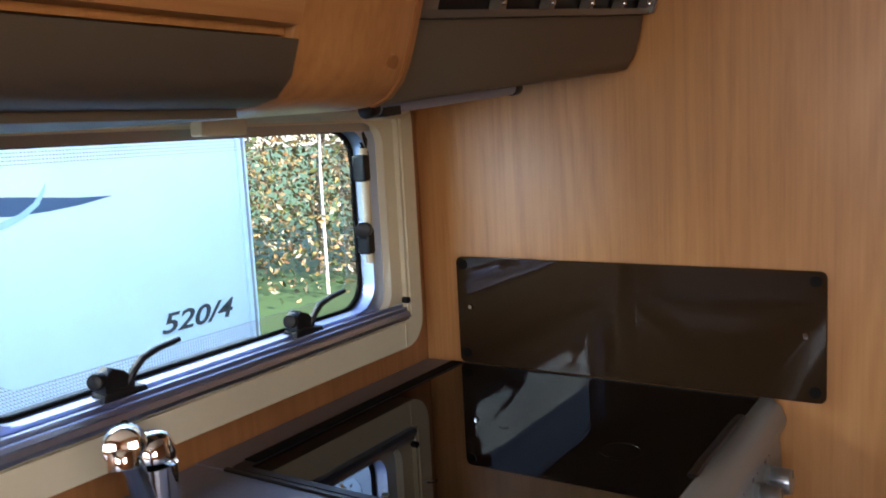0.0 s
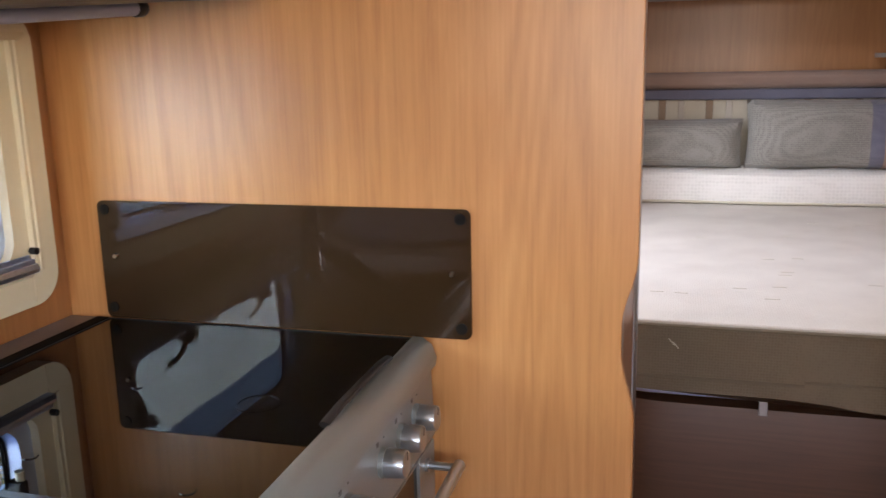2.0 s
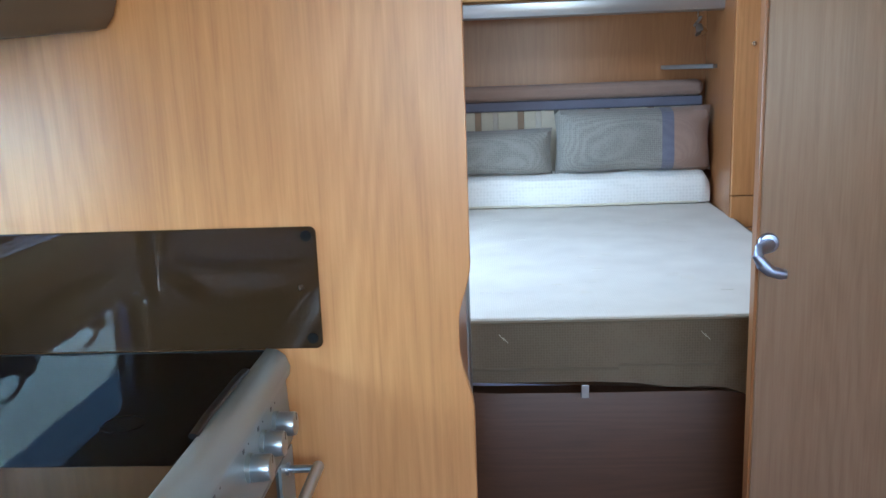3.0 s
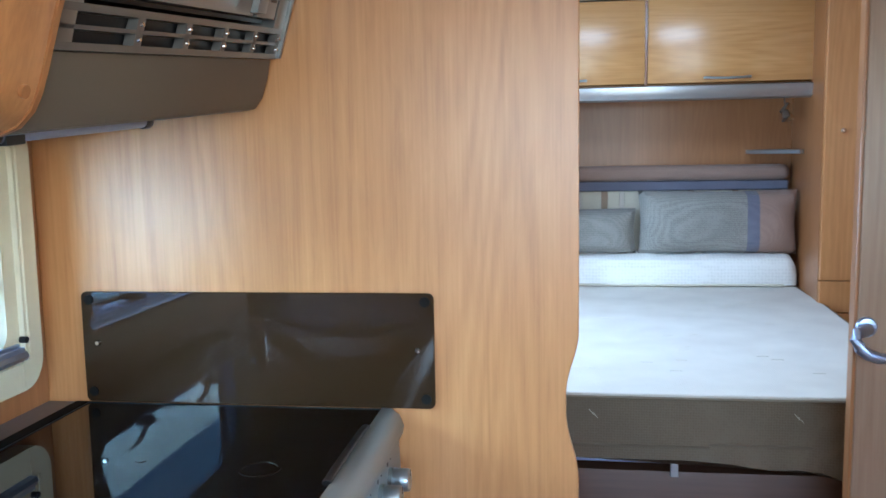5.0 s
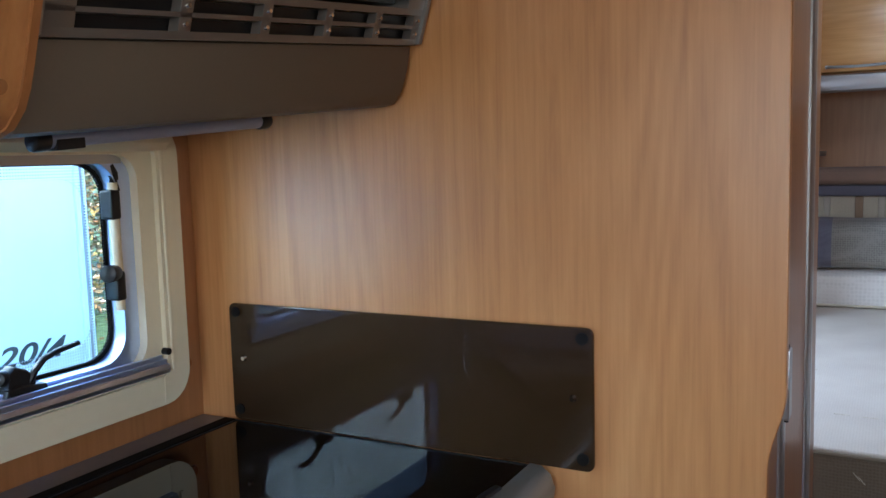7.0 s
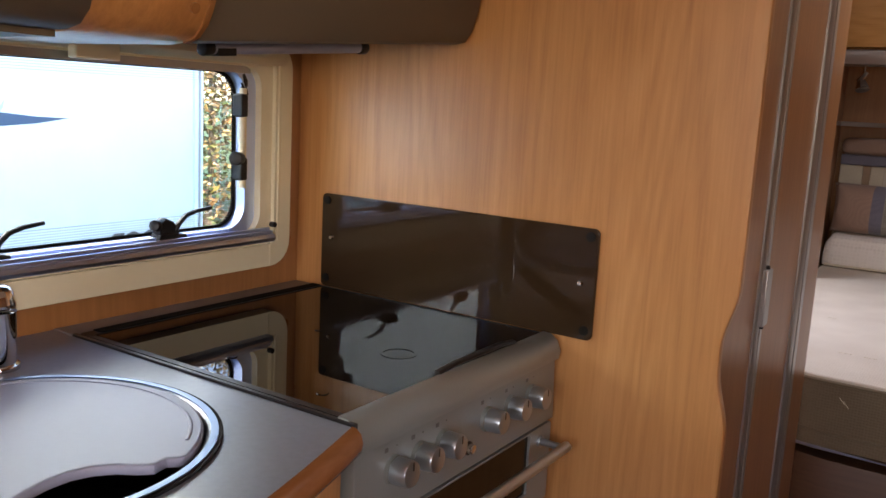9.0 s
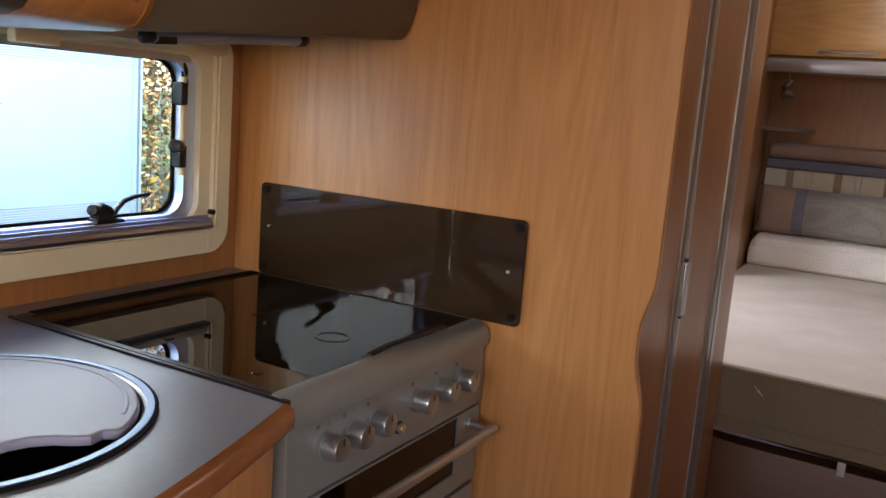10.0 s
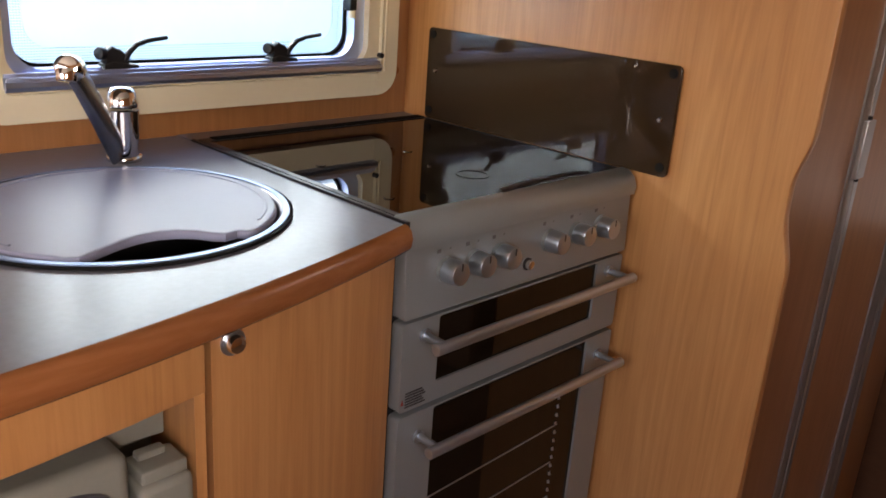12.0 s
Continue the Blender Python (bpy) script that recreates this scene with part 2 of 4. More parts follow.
LEAVES = leaf_material("autumn_leaves", [(0.02, 0.035, 0.01), (0.05, 0.075, 0.02), (0.16, 0.11, 0.035), (0.06, 0.04, 0.02), (0.26, 0.17, 0.06), (0.13, 0.06, 0.025), (0.035, 0.04, 0.02), (0.34, 0.29, 0.20)])
PANE = pane_material("acrylic_pane", (0.90, 0.985, 1.0))
PANE_DOTS = pane_material("dotted_acrylic", (0.93, 0.985, 1.0), True)


# ---- builders ----
def finish(name, bm, mat, smooth=True):
    me = bpy.data.meshes.new(name)
    bmesh.ops.recalc_face_normals(bm, faces=bm.faces)
    for f in bm.faces:
        f.smooth = smooth and f.material_index == 0
        f.material_index = 0
    bm.to_mesh(me)
    bm.free()
    me.materials.append(mat)
    if smooth:
        flags = [p.use_smooth for p in me.polygons]
        me.set_sharp_from_angle(angle=radians(38))
        me.polygons.foreach_set("use_smooth", flags)
    return me


def thing(name, at, label, category, group=""):
    """An Empty at a thing's base."""
    ob = new(name)
    ob.location = at
    ob.empty_display_size = 0.05
    return tagged(ob, label, category, group)


def origin(ob):
    p = Vector()
    while ob:
        p += ob.location
        ob = ob.parent
    return p


def part(name, bm, mat, parent, label=""):
    """One mesh under a thing or a part; bm is in the place's own coordinates."""
    bmesh.ops.translate(bm, verts=bm.verts, vec=-origin(parent))
    ob = new(name, finish(name, bm, mat))
    ob.parent = parent
    return tagged(ob, label)


def solid(name, bm, mat, label, category, group="", kind=""):
    """A thing of one mesh, its origin at the middle of its foot."""
    lo = [min(v.co[i] for v in bm.verts) for i in range(3)]
    hi = [max(v.co[i] for v in bm.verts) for i in range(3)]
    at = Vector(((lo[0] + hi[0]) / 2, (lo[1] + hi[1]) / 2, lo[2]))
    bmesh.ops.translate(bm, verts=bm.verts, vec=-at)
    ob = new(name, finish(name, bm, mat))
    ob.location = at
    return tagged(ob, label, category, group, kind)


def box(x0, x1, y0, y1, z0, z1, bevel=0.0, seg=2, into=None):
    bm = bmesh.new()
    bmesh.ops.create_cube(bm, size=1)
    for v in bm.verts:
        v.co = Vector(((x0 + x1) / 2 + v.co.x * (x1 - x0), (y0 + y1) / 2 + v.co.y * (y1 - y0), (z0 + z1) / 2 + v.co.z * (z1 - z0)))
    if bevel:
        bmesh.ops.bevel(bm, geom=bm.edges[:], offset=bevel, segments=seg, affect="EDGES", profile=0.5, clamp_overlap=True)
    bm.normal_update()
    for f in bm.faces:
        f.material_index = int(max(abs(c) for c in f.normal) > 0.999)
    if into is not None:
        merge(into, bm)
        return into
    return bm


def merge(into, bm):
    me = bpy.data.meshes.new("joined")
    bm.to_mesh(me)
    bm.free()
    into.from_mesh(me)
    bpy.data.meshes.remove(me)


AXES = {"x": (1, 2), "y": (0, 2), "z": (0, 1)}


def prism(pts, axis, a, b, bevel=0.0, seg=2):
    """A flat outline drawn out along an axis. Outline points are (y, z), (x, z) or (x, y)."""
    bm = bmesh.new()
    i, j = AXES[axis]
    k = "xyz".index(axis)
    rings = []
    for d in (a, b):
        ring = []
        for p in pts:
            co = [0, 0, 0]
            co[i], co[j], co[k] = p[0], p[1], d
            ring.append(bm.verts.new(co))
        rings.append(ring)
    n = len(pts)
    caps = [bm.faces.new(rings[0]), bm.faces.new(rings[1][::-1])]
    for q in range(n):
        bm.faces.new((rings[0][q], rings[0][(q + 1) % n], rings[1][(q + 1) % n], rings[1][q]))
    bmesh.ops.recalc_face_normals(bm, faces=bm.faces)
    if bevel:
        edges = list({e for f in caps for e in f.edges})
        bmesh.ops.bevel(bm, geom=edges, offset=bevel, segments=seg, affect="EDGES", profile=0.5, clamp_overlap=True)
        bm.normal_update()
    for f in bm.faces:
        f.material_index = int(abs(f.normal[k]) > 0.999)
    return bm


def ring_prism(outer, inner, axis, a, b):
    """A frame between two outlines of the same number of points."""
    bm = bmesh.new()
    i, j = AXES[axis]
    k = "xyz".index(axis)
    loops = []
    for pts in (outer, inner):
        for d in (a, b):
            ring = []
            for p in pts:
                co = [0, 0, 0]
                co[i], co[j], co[k] = p[0], p[1], d
                ring.append(bm.verts.new(co))
            loops.append(ring)
    oa, ob_, ia, ib = loops
    n = len(outer)
    for q in range(n):
        r = (q + 1) % n
        for s, t in ((oa, ob_), (ob_, ib), (ib, ia), (ia, oa)):
            bm.faces.new((s[q], s[r], t[r], t[q]))
    return bm


def rounded(u0, u1, v0, v1, r, n=6):
    pts = []
    for cu, cv, a0 in ((u1 - r, v1 - r, 0), (u0 + r, v1 - r, 90), (u0 + r, v0 + r, 180), (u1 - r, v0 + r, 270)):
        for s in range(n + 1):
            a = radians(a0 + 90 * s / n)
            pts.append((cu + r * math.cos(a), cv + r * math.sin(a)))
    return pts


def rod(p, q, r, seg=14, r2=None, bevel=0.0):
    p, q = Vector(p), Vector(q)
    bm = bmesh.new()
    bmesh.ops.create_cone(bm, cap_ends=True, segments=seg, radius1=r, radius2=r if r2 is None else r2, depth=(q - p).length)
    if bevel:
        rim = [e for e in bm.edges if any(len(f.verts) > 4 for f in e.link_faces)]
        bmesh.ops.bevel(bm, geom=rim, offset=bevel, segments=2, affect="EDGES", profile=0.5)
    turn = (q - p).to_track_quat("Z", "Y").to_matrix().to_4x4()
    bmesh.ops.transform(bm, matrix=Matrix.Translation((p + q) / 2) @ turn, verts=bm.verts)
    return bm


def sweep(path, r, seg=10, flat=1.0, taper=1.0):
    """A tube along points."""
    bm = bmesh.new()
    path = [Vector(p) for p in path]
    rings = []
    for i, p in enumerate(path):
        d = (path[min(i + 1, len(path) - 1)] - path[max(i - 1, 0)]).normalized()
        side = d.cross(Vector((0, 0, 1)))
        side = side.normalized() if side.length > 0.05 else Vector((0, 1, 0))
        up = side.cross(d).normalized()
        k = 1 + (taper - 1) * i / (len(path) - 1)
        rings.append([bm.verts.new(p + (side * math.cos(2 * math.pi * s / seg) + up * flat * math.sin(2 * math.pi * s / seg)) * r * k) for s in range(seg)])
    for a, b in zip(rings, rings[1:]):
        for s in range(seg):
            bm.faces.new((a[s], a[(s + 1) % seg], b[(s + 1) % seg], b[s]))
    bm.faces.new(rings[0]), bm.faces.new(rings[-1][::-1])
    return bm


def wall_with_holes(axis, d0, d1, u0, u1, v0, v1, holes):
    """A wall slab of boxes round its openings; holes are (u0, u1, v0, v1), side by side along u."""
    bm = bmesh.new()

    def slab(a, b, c, d):
        if b - a > 1e-4 and d - c > 1e-4:
            if axis == "x":
                box(d0, d1, a, b, c, d, into=bm)
            else:
                box(a, b, d0, d1, c, d, into=bm)
    at = u0
    for h in sorted(holes):
        slab(at, h[0], v0, v1), slab(h[0], h[1], v0, h[2]), slab(h[0], h[1], h[3], v1)
        at = h[1]
    slab(at, u1, v0, v1)
    bmesh.ops.remove_doubles(bm, verts=bm.verts, dist=1e-5)
    return bm


# ---- shell of the caravan ----
def structure(name, bm, mat, label, category):
    return solid(name, bm, mat, label, category, kind="structure")


CEIL = 1.95
structure("floor", box(-0.04, 2.29, -3.24, 2.74, -0.05, 0.0), FLOOR, "dark brown wood-effect vinyl floor", "floor")
structure("ceiling", box(-0.04, 2.29, -3.24, 2.74, CEIL, CEIL + 0.04), WHITE, "pale off-white caravan ceiling panel", "ceiling")
# Openings besides the kitchen window's are unseen, added for the fill lamps.
structure("wall_west", wall_with_holes("x", -0.04, 0.0, -3.24, 2.74, 0, CEIL, [(-0.79, -0.09, 0.975, 1.31), (1.05, 1.65, 0.97, 1.42)]), WALL_WOOD, "warm brown wood-veneered side wall with a window", "wall")
structure("wall_east", wall_with_holes("x", 2.25, 2.29, -3.24, 2.74, 0, CEIL, [(-2.2, -1.3, 1.05, 1.55)]), WALL_WOOD, "wood-veneered side wall opposite the kitchen", "wall")
structure("wall_south", wall_with_holes("y", -3.24, -3.20, 0.0, 2.25, 0, CEIL, [(0.35, 1.85, 1.05, 1.65)]), WALL_WOOD, "end wall of the lounge", "wall")
structure("wall_north", box(0.0, 2.25, 2.70, 2.74, 0, CEIL), WALL_WOOD, "wood-veneered end wall behind the bed", "wall")

# white outer skin
structure("outer_wall_west", wall_with_holes("x", -0.052, -0.0405, -3.252, 2.752, -0.15, 2.03, [(-0.79, -0.09, 0.975, 1.31), (1.05, 1.65, 0.97, 1.42)]), VAN_WHITE, "white aluminium outer skin of the caravan", "wall")
structure("outer_wall_east", wall_with_holes("x", 2.2905, 2.302, -3.252, 2.752, -0.15, 2.03, [(-2.2, -1.3, 1.05, 1.55)]), VAN_WHITE, "white aluminium outer skin of the caravan", "wall")
structure("outer_wall_south", wall_with_holes("y", -3.252, -3.2405, -0.040, 2.290, -0.15, 2.03, [(0.35, 1.85, 1.05, 1.65)]), VAN_WHITE, "white aluminium outer skin of the caravan", "wall")
structure("outer_wall_north", box(-0.040, 2.290, 2.7405, 2.752, -0.15, 2.03), VAN_WHITE, "white aluminium outer skin of the caravan", "wall")
structure("roof", box(-0.040, 2.290, -3.240, 2.740, CEIL + 0.041, 2.03), VAN_WHITE, "white caravan roof panel", "roof")

# partition between kitchen and bedroom, with a hand-hold waved into its free edge
edge = []
for i in range(41):
    z = 1.06 - 0.36 * i / 40
    if z > 0.93:
        dip = 0.5 - 0.5 * math.cos(math.pi * min(1, (1.02 - z) / 0.09)) if z < 1.02 else 0
    else:
        dip = 0.5 + 0.5 * math.cos(math.pi * min(1, max(0, (0.90 - z) / 0.10)))
    edge.append((0.822 - 0.018 * dip, z))
outline = [(0.0, 0.0), (0.0, CEIL), (0.822, CEIL)] + edge + [(0.822, 0.0)]
structure("partition", prism(outline, "y", 0.0, 0.018, 0.002), WOOD, "light beech-veneered partition with a wavy free edge", "partition")

# ---- kitchen window ----
def catch(y, z, parent):
    base = part("catch", prism([(y - 0.030, z - 0.008), (y + 0.030, z - 0.008), (y + 0.026, z + 0.004), (y - 0.012, z + 0.010), (y - 0.026, z + 0.006)], "x", -0.010, 0.016, 0.003), BLACK, parent, "black plastic window catch")
    body = prism([(y - 0.024, z + 0.006), (y + 0.012, z + 0.002), (y + 0.014, z + 0.014), (y + 0.002, z + 0.026), (y - 0.012, z + 0.032), (y - 0.024, z + 0.024)], "x", -0.008, 0.014, 0.003)
    part("catch_body", body, BLACK, base)
    part("catch_button", rod((0.004, y - 0.022, z + 0.020), (0.010, y - 0.034, z + 0.022), 0.010, 14, 0.009, 0.002), BLACK, base)
    part("lever", sweep([(0.008, y + 0.006, z + 0.006), (0.013, y + 0.012, z + 0.022), (0.015, y + 0.024, z + 0.034), (0.017, y + 0.042, z + 0.040), (0.018, y + 0.072, z + 0.044)], 0.0062, 8, 0.8, 0.7), BLACK, base)


window = thing("window_1", (0, -0.43, 0.945), "cream-framed caravan window with black catches and stays", "window")
tagged(window, kind="structure")
# outer cream surround
part("window_frame", ring_prism(rounded(-0.81, -0.052, 0.945, 1.335, 0.045), rounded(-0.765, -0.092, 0.985, 1.300, 0.012), "x", 0.001, 0.030), CREAM, window)
part("inner_frame", ring_prism(rounded(-0.766, -0.091, 0.984, 1.301, 0.014), rounded(-0.757, -0.119, 1.005, 1.292, 0.035), "x", -0.020, 0.022), CREAM, window)
# aluminium reveal and glazing
part("reveal", ring_prism(rounded(-0.757, -0.119, 1.005, 1.292, 0.035), rounded(-0.742, -0.142, 1.016, 1.283, 0.040), "x", -0.016, 0.008), ALU, window, "bright aluminium reveal")
part("gasket", ring_prism(rounded(-0.7445, -0.1385, 1.0135, 1.2845, 0.040), rounded(-0.738, -0.146, 1.020, 1.279, 0.040), "x", -0.022, -0.0165), RUBBER, window)
pane = part("pane", prism(rounded(-0.716, -0.172, 1.042, 1.262, 0.035), "x", -0.022, -0.018), PANE, window)
dots = part("dotted_border", ring_prism(rounded(-0.738, -0.146, 1.020, 1.279, 0.040), rounded(-0.716, -0.172, 1.042, 1.262, 0.035), "x", -0.022, -0.018), PANE_DOTS, window, "dotted border of the pane")
pane.visible_shadow = False
dots.visible_shadow = False
part("sill", prism([(0.0, 1.012), (0.022, 1.010), (0.028, 1.004), (0.034, 1.002), (0.037, 0.996), (0.034, 0.990), (0.022, 0.988), (0.0, 0.986)], "y", -0.764, -0.094), ALU, window, "ribbed aluminium sill rail")
for k in range(2):
    part("sill_rib", box(0.020 + 0.008 * k, 0.024 + 0.008 * k, -0.762, -0.096, 1.004 - 0.004 * k, 1.014 - 0.005 * k, 0.001), ALU, window)
part("pin", rod((0.024, -0.093, 1.019), (0.034, -0.093, 1.019), 0.005, 10), BLACK, window)
for y in (-0.590, -0.298):
    catch(y, 1.014, window)
# stay on the hinge side, blind cassette along the head
stay = part("stay", rod((0.006, -0.146, 1.085), (0.006, -0.146, 1.255), 0.0065, 12), CREAM, window, "telescopic stay")
for z, h in ((1.226, 0.020), (1.118, 0.020)):
    part("stay_bracket", box(-0.010, 0.014, -0.156, -0.140, z - h, z + h, 0.004), BLACK, stay)
part("stay_knob", rod((0.006, -0.150, 1.136), (0.016, -0.172, 1.137), 0.010, 16, 0.012, 0.002), BLACK, stay)
part("stay_arm", sweep([(0.000, -0.150, 1.286), (0.004, -0.142, 1.266), (0.004, -0.141, 1.244)], 0.007, 8), BLACK, stay)
part("blind_cassette", prism([(0.004, 1.334), (0.004, 1.294), (0.032, 1.296), (0.042, 1.306), (0.042, 1.326), (0.032, 1.334)], "y", -0.79, -0.075, 0.002), CREAM, window, "grey-cream roller blind cassette")
for k in range(3):
    part("cassette_rib", box(0.0415, 0.0435, -0.785, -0.08, 1.3065 + 0.007 * k, 1.3085 + 0.007 * k), CREAM, window)
part("blind_pull", box(0.030, 0.050, -0.485, -0.415, 1.282, 1.306, 0.003), CREAM, window)
part("blind_fabric", box(0.006, 0.012, -0.752, -0.135, 1.280, 1.296), STRIP, window)
part("side_track", box(0.022, 0.0325, -0.086, -0.080, 0.99, 1.30, 0.002), CREAM, window)
part("lower_joint", box(0.0285, 0.0312, -0.101, -0.099, 0.948, 0.984), CREAM, window)

# ---- splashback ----
splash = thing("splashback", (0.34, 0, 0.912), "smoked brown glass splashback screwed above the hob", "splashback")
sp = rounded(0.0700, 0.6150, 0.9040, 1.0755, 0.009, 4)
part("glass", prism(sp, "y", -0.009, -0.003, 0.0012), SMOKE, splash)
for x, z in ((0.094, 0.996), (0.590, 0.991)):
    screw = part("screw", rod((x, -0.009, z), (x, -0.013, z), 0.0048, 14, 0.003), CHROME, splash, "bright dome screw")
for x, z in ((0.083, 1.063), (0.602, 1.063), (0.602, 0.919), (0.083, 0.920)):
    part("spacer", rod((x, -0.0005, z), (x, -0.0108, z), 0.0075, 16), RUBBER, splash, "black corner spacer")

# ---- cooker ----
FX = 0.554
cooker = thing("cooker", (0.3, -0.255, 0.02), "silver gas cooker with black glass lid and twin ovens", "cooker")
# Body is black only to put the gaps' darkness between the silver fronts.
part("body", box(0.06, FX - 0.013, -0.495, -0.012, 0.02, 0.885, 0.004), BLACK, cooker)
part("hob_lid", box(0.0765, FX - 0.0205, -0.4815, -0.0135, 0.893, 0.9025, 0.001), HOB, cooker, "black mirror-glass hob lid")
part("lid_frame", ring_prism(rounded(0.056, FX - 0.010, -0.492, -0.010, 0.004, 2), rounded(0.076, FX - 0.020, -0.482, -0.013, 0.003, 2), "z", 0.885, 0.9035), BLACK, cooker)
part("hinge_rail", box(0.054, 0.074, -0.470, -0.012, 0.900, 0.9050, 0.001), RUBBER, cooker)
def spot_ring(x, y, r0, r1, n=28):
    turn = [2 * math.pi * i / n for i in range(n)]
    return ring_prism([(x + r1 * math.cos(a), y + r1 * math.sin(a)) for a in turn], [(x + r0 * math.cos(a), y + r0 * math.sin(a)) for a in turn], "z", 0.9024, 0.9034)


# Ring laid on the lid stands in for a burner seen below the glass.
part("burner_ring", spot_ring(0.437, -0.255, 0.0215, 0.0255), OVEN, cooker, "burner ring as seen through the glass lid")
# Small raised discs for the other round marks on the lid.
for x, y in ((0.468, -0.446), (0.278, -0.241), (0.285, -0.42)):
    part("lid_mark", rod((x, y, 0.9022), (x, y, 0.9036), 0.008, 18, 0.007), OVEN, cooker, "small round mark on the glass lid")
part("front_rail", prism([(FX - 0.030, 0.886), (FX - 0.018, 0.906), (FX - 0.004, 0.905), (FX + 0.008, 0.896), (FX + 0.014, 0.880), (FX + 0.012, 0.868), (FX - 0.030, 0.866)], "y", -0.497, -0.010, 0.002), SILVER, cooker, "rounded silver front rail")
part("lid_lip", sweep([(FX - 0.022, -0.30, 0.906), (FX - 0.020, -0.26, 0.911), (FX - 0.020, -0.14, 0.911), (FX - 0.022, -0.10, 0.906)], 0.006, 8, 0.6), BLACK, cooker)
part("control_panel", prism([(FX - 0.014, 0.868), (FX + 0.006, 0.868), (FX + 0.010, 0.773), (FX - 0.014, 0.773)], "y", -0.496, -0.012, 0.002), SILVER, cooker)
KNOBS = (-0.426, -0.374, -0.323, -0.216, -0.152, -0.091)
for y in KNOBS:
    knob = part("knob", rod((FX + 0.012, y, 0.828), (FX + 0.036, y, 0.829), 0.0168, 24, 0.0155, 0.002), STEEL, cooker, "brushed steel knob")
    part("knob_skirt", rod((FX + 0.006, y, 0.828), (FX + 0.013, y, 0.828), 0.0175, 24), SILVER, knob)
    part("knob_mark", box(FX + 0.0365, FX + 0.0372, y - 0.001, y + 0.001, 0.834, 0.844), INK, knob)
    part("dial_print", box(FX + 0.0080, FX + 0.0086, y - 0.018, y - 0.012, 0.853, 0.858), DIAL_INK, cooker)
    part("dial_print", box(FX + 0.0080, FX + 0.0086, y + 0.004, y + 0.006, 0.855, 0.857), DIAL_INK, cooker)
ign = part("igniter", rod((FX + 0.006, -0.262, 0.801), (FX + 0.018, -0.262, 0.801), 0.0075, 16, 0.0065, 0.001), CHROME, cooker)
part("igniter_ring", rod((FX + 0.006, -0.262, 0.801), (FX + 0.010, -0.262, 0.801), 0.0095, 16), BLACK, ign)


def oven_door(z0, z1, w0, w1, bar_z):
    door = part("oven_door", ring_prism(rounded(-0.496, -0.014, z0, z1, 0.006, 3), rounded(-0.431, -0.082, w0, w1, 0.004, 3), "x", FX - 0.012, FX + 0.008), SILVER, cooker)
    part("oven_window", prism(rounded(-0.432, -0.081, w0 - 0.001, w1 + 0.001, 0.004, 3), "x", FX - 0.006, FX + 0.004), OVEN, door, "dark brown oven glass")
    part("handle", rod((FX + 0.050, -0.478, bar_z), (FX + 0.050, -0.040, bar_z), 0.0080, 18, None, 0.0015), STEEL, door, "tubular steel handle")
    for y in (-0.458, -0.050):
        part("handle_post", rod((FX + 0.006, y, bar_z), (FX + 0.047, y, bar_z), 0.0055, 12), STEEL, door)
        part("post_collar", rod((FX + 0.007, y, bar_z), (FX + 0.012, y, bar_z), 0.009, 16), STEEL, door)
    return door


grill = oven_door(0.640, 0.767, 0.668, 0.764, 0.744)
oven = oven_door(0.24, 0.632, 0.29, 0.629, 0.595)
for r in range(6):
    part("label_line", box(FX + 0.0085, FX + 0.009, -0.486, -0.450 - 0.003 * (r % 3), 0.646 + r * 0.004, 0.648 + r * 0.004), INK, grill, "grey printed warning lines")
part("label_mark", prism([(-0.4935, 0.652), (-0.4885, 0.652), (-0.491, 0.660)], "x", FX + 0.0085, FX + 0.009), RED, grill, "red warning triangle")
for z in (0.49, 0.42, 0.35):
    part("oven_rack", sweep([(FX + 0.0045, -0.43, z - 0.01), (FX + 0.0045, -0.14, z)], 0.0012, 6), STEEL, oven, "wire oven shelf behind the glass")
for i in range(14):
    z = 0.56 - i * 0.016
    part("rack_support", rod((FX + 0.0040, -0.138, z), (FX + 0.0062, -0.138, z - 0.005), 0.0022, 8), STEEL, oven)
part("plinth", box(FX - 0.05, FX - 0.012, -0.495, -0.014, 0.02, 0.235, 0.003), SILVER, cooker)

# ---- worktop, sink and cabinets ----
def front_x(y):
    """Bowed front edge of the worktop."""
    return 0.559 + 0.118 * (1 - ((y + 1.22) / 0.72) ** 2)


front = [(front_x(-0.500 - 1.5 * i / 40), -0.500 - 1.5 * i / 40) for i in range(41)]
SX, SY, SR, SR2 = 0.338, -0.748, 0.189, 0.189


def sink_oval(k, n=64):
    return [(SX + SR * k * math.cos(2 * math.pi * i / n), SY + SR2 * k * math.sin(2 * math.pi * i / n)) for i in range(n)]


def worktop_mesh():
    bm = bmesh.new()
    outer = [(0.004, -0.500)] + front + [(0.004, -2.0)]
    top_o = [bm.verts.new((x, y, 0.900)) for x, y in outer]
    top_i = [bm.verts.new((x, y, 0.900)) for x, y in sink_oval(1.0)]
    eo = [bm.edges.new((top_o[i], top_o[(i + 1) % len(top_o)])) for i in range(len(top_o))]
    ei = [bm.edges.new((top_i[i], top_i[(i + 1) % len(top_i)])) for i in range(len(top_i))]
    bmesh.ops.triangle_fill(bm, use_beauty=True, edges=eo + ei)
    faces = bm.faces[:]
    ext = bmesh.ops.extrude_face_region(bm, geom=faces)
    bmesh.ops.translate(bm, verts=[g for g in ext["geom"] if isinstance(g, bmesh.types.BMVert)], vec=(0, 0, -0.028))
    return bm


worktop = thing("worktop", (0.3, -1.2, 0.872), "grey stone-effect laminate worktop with a rounded cherry edge", "worktop")
part("slab", worktop_mesh(), LAMINATE, worktop)
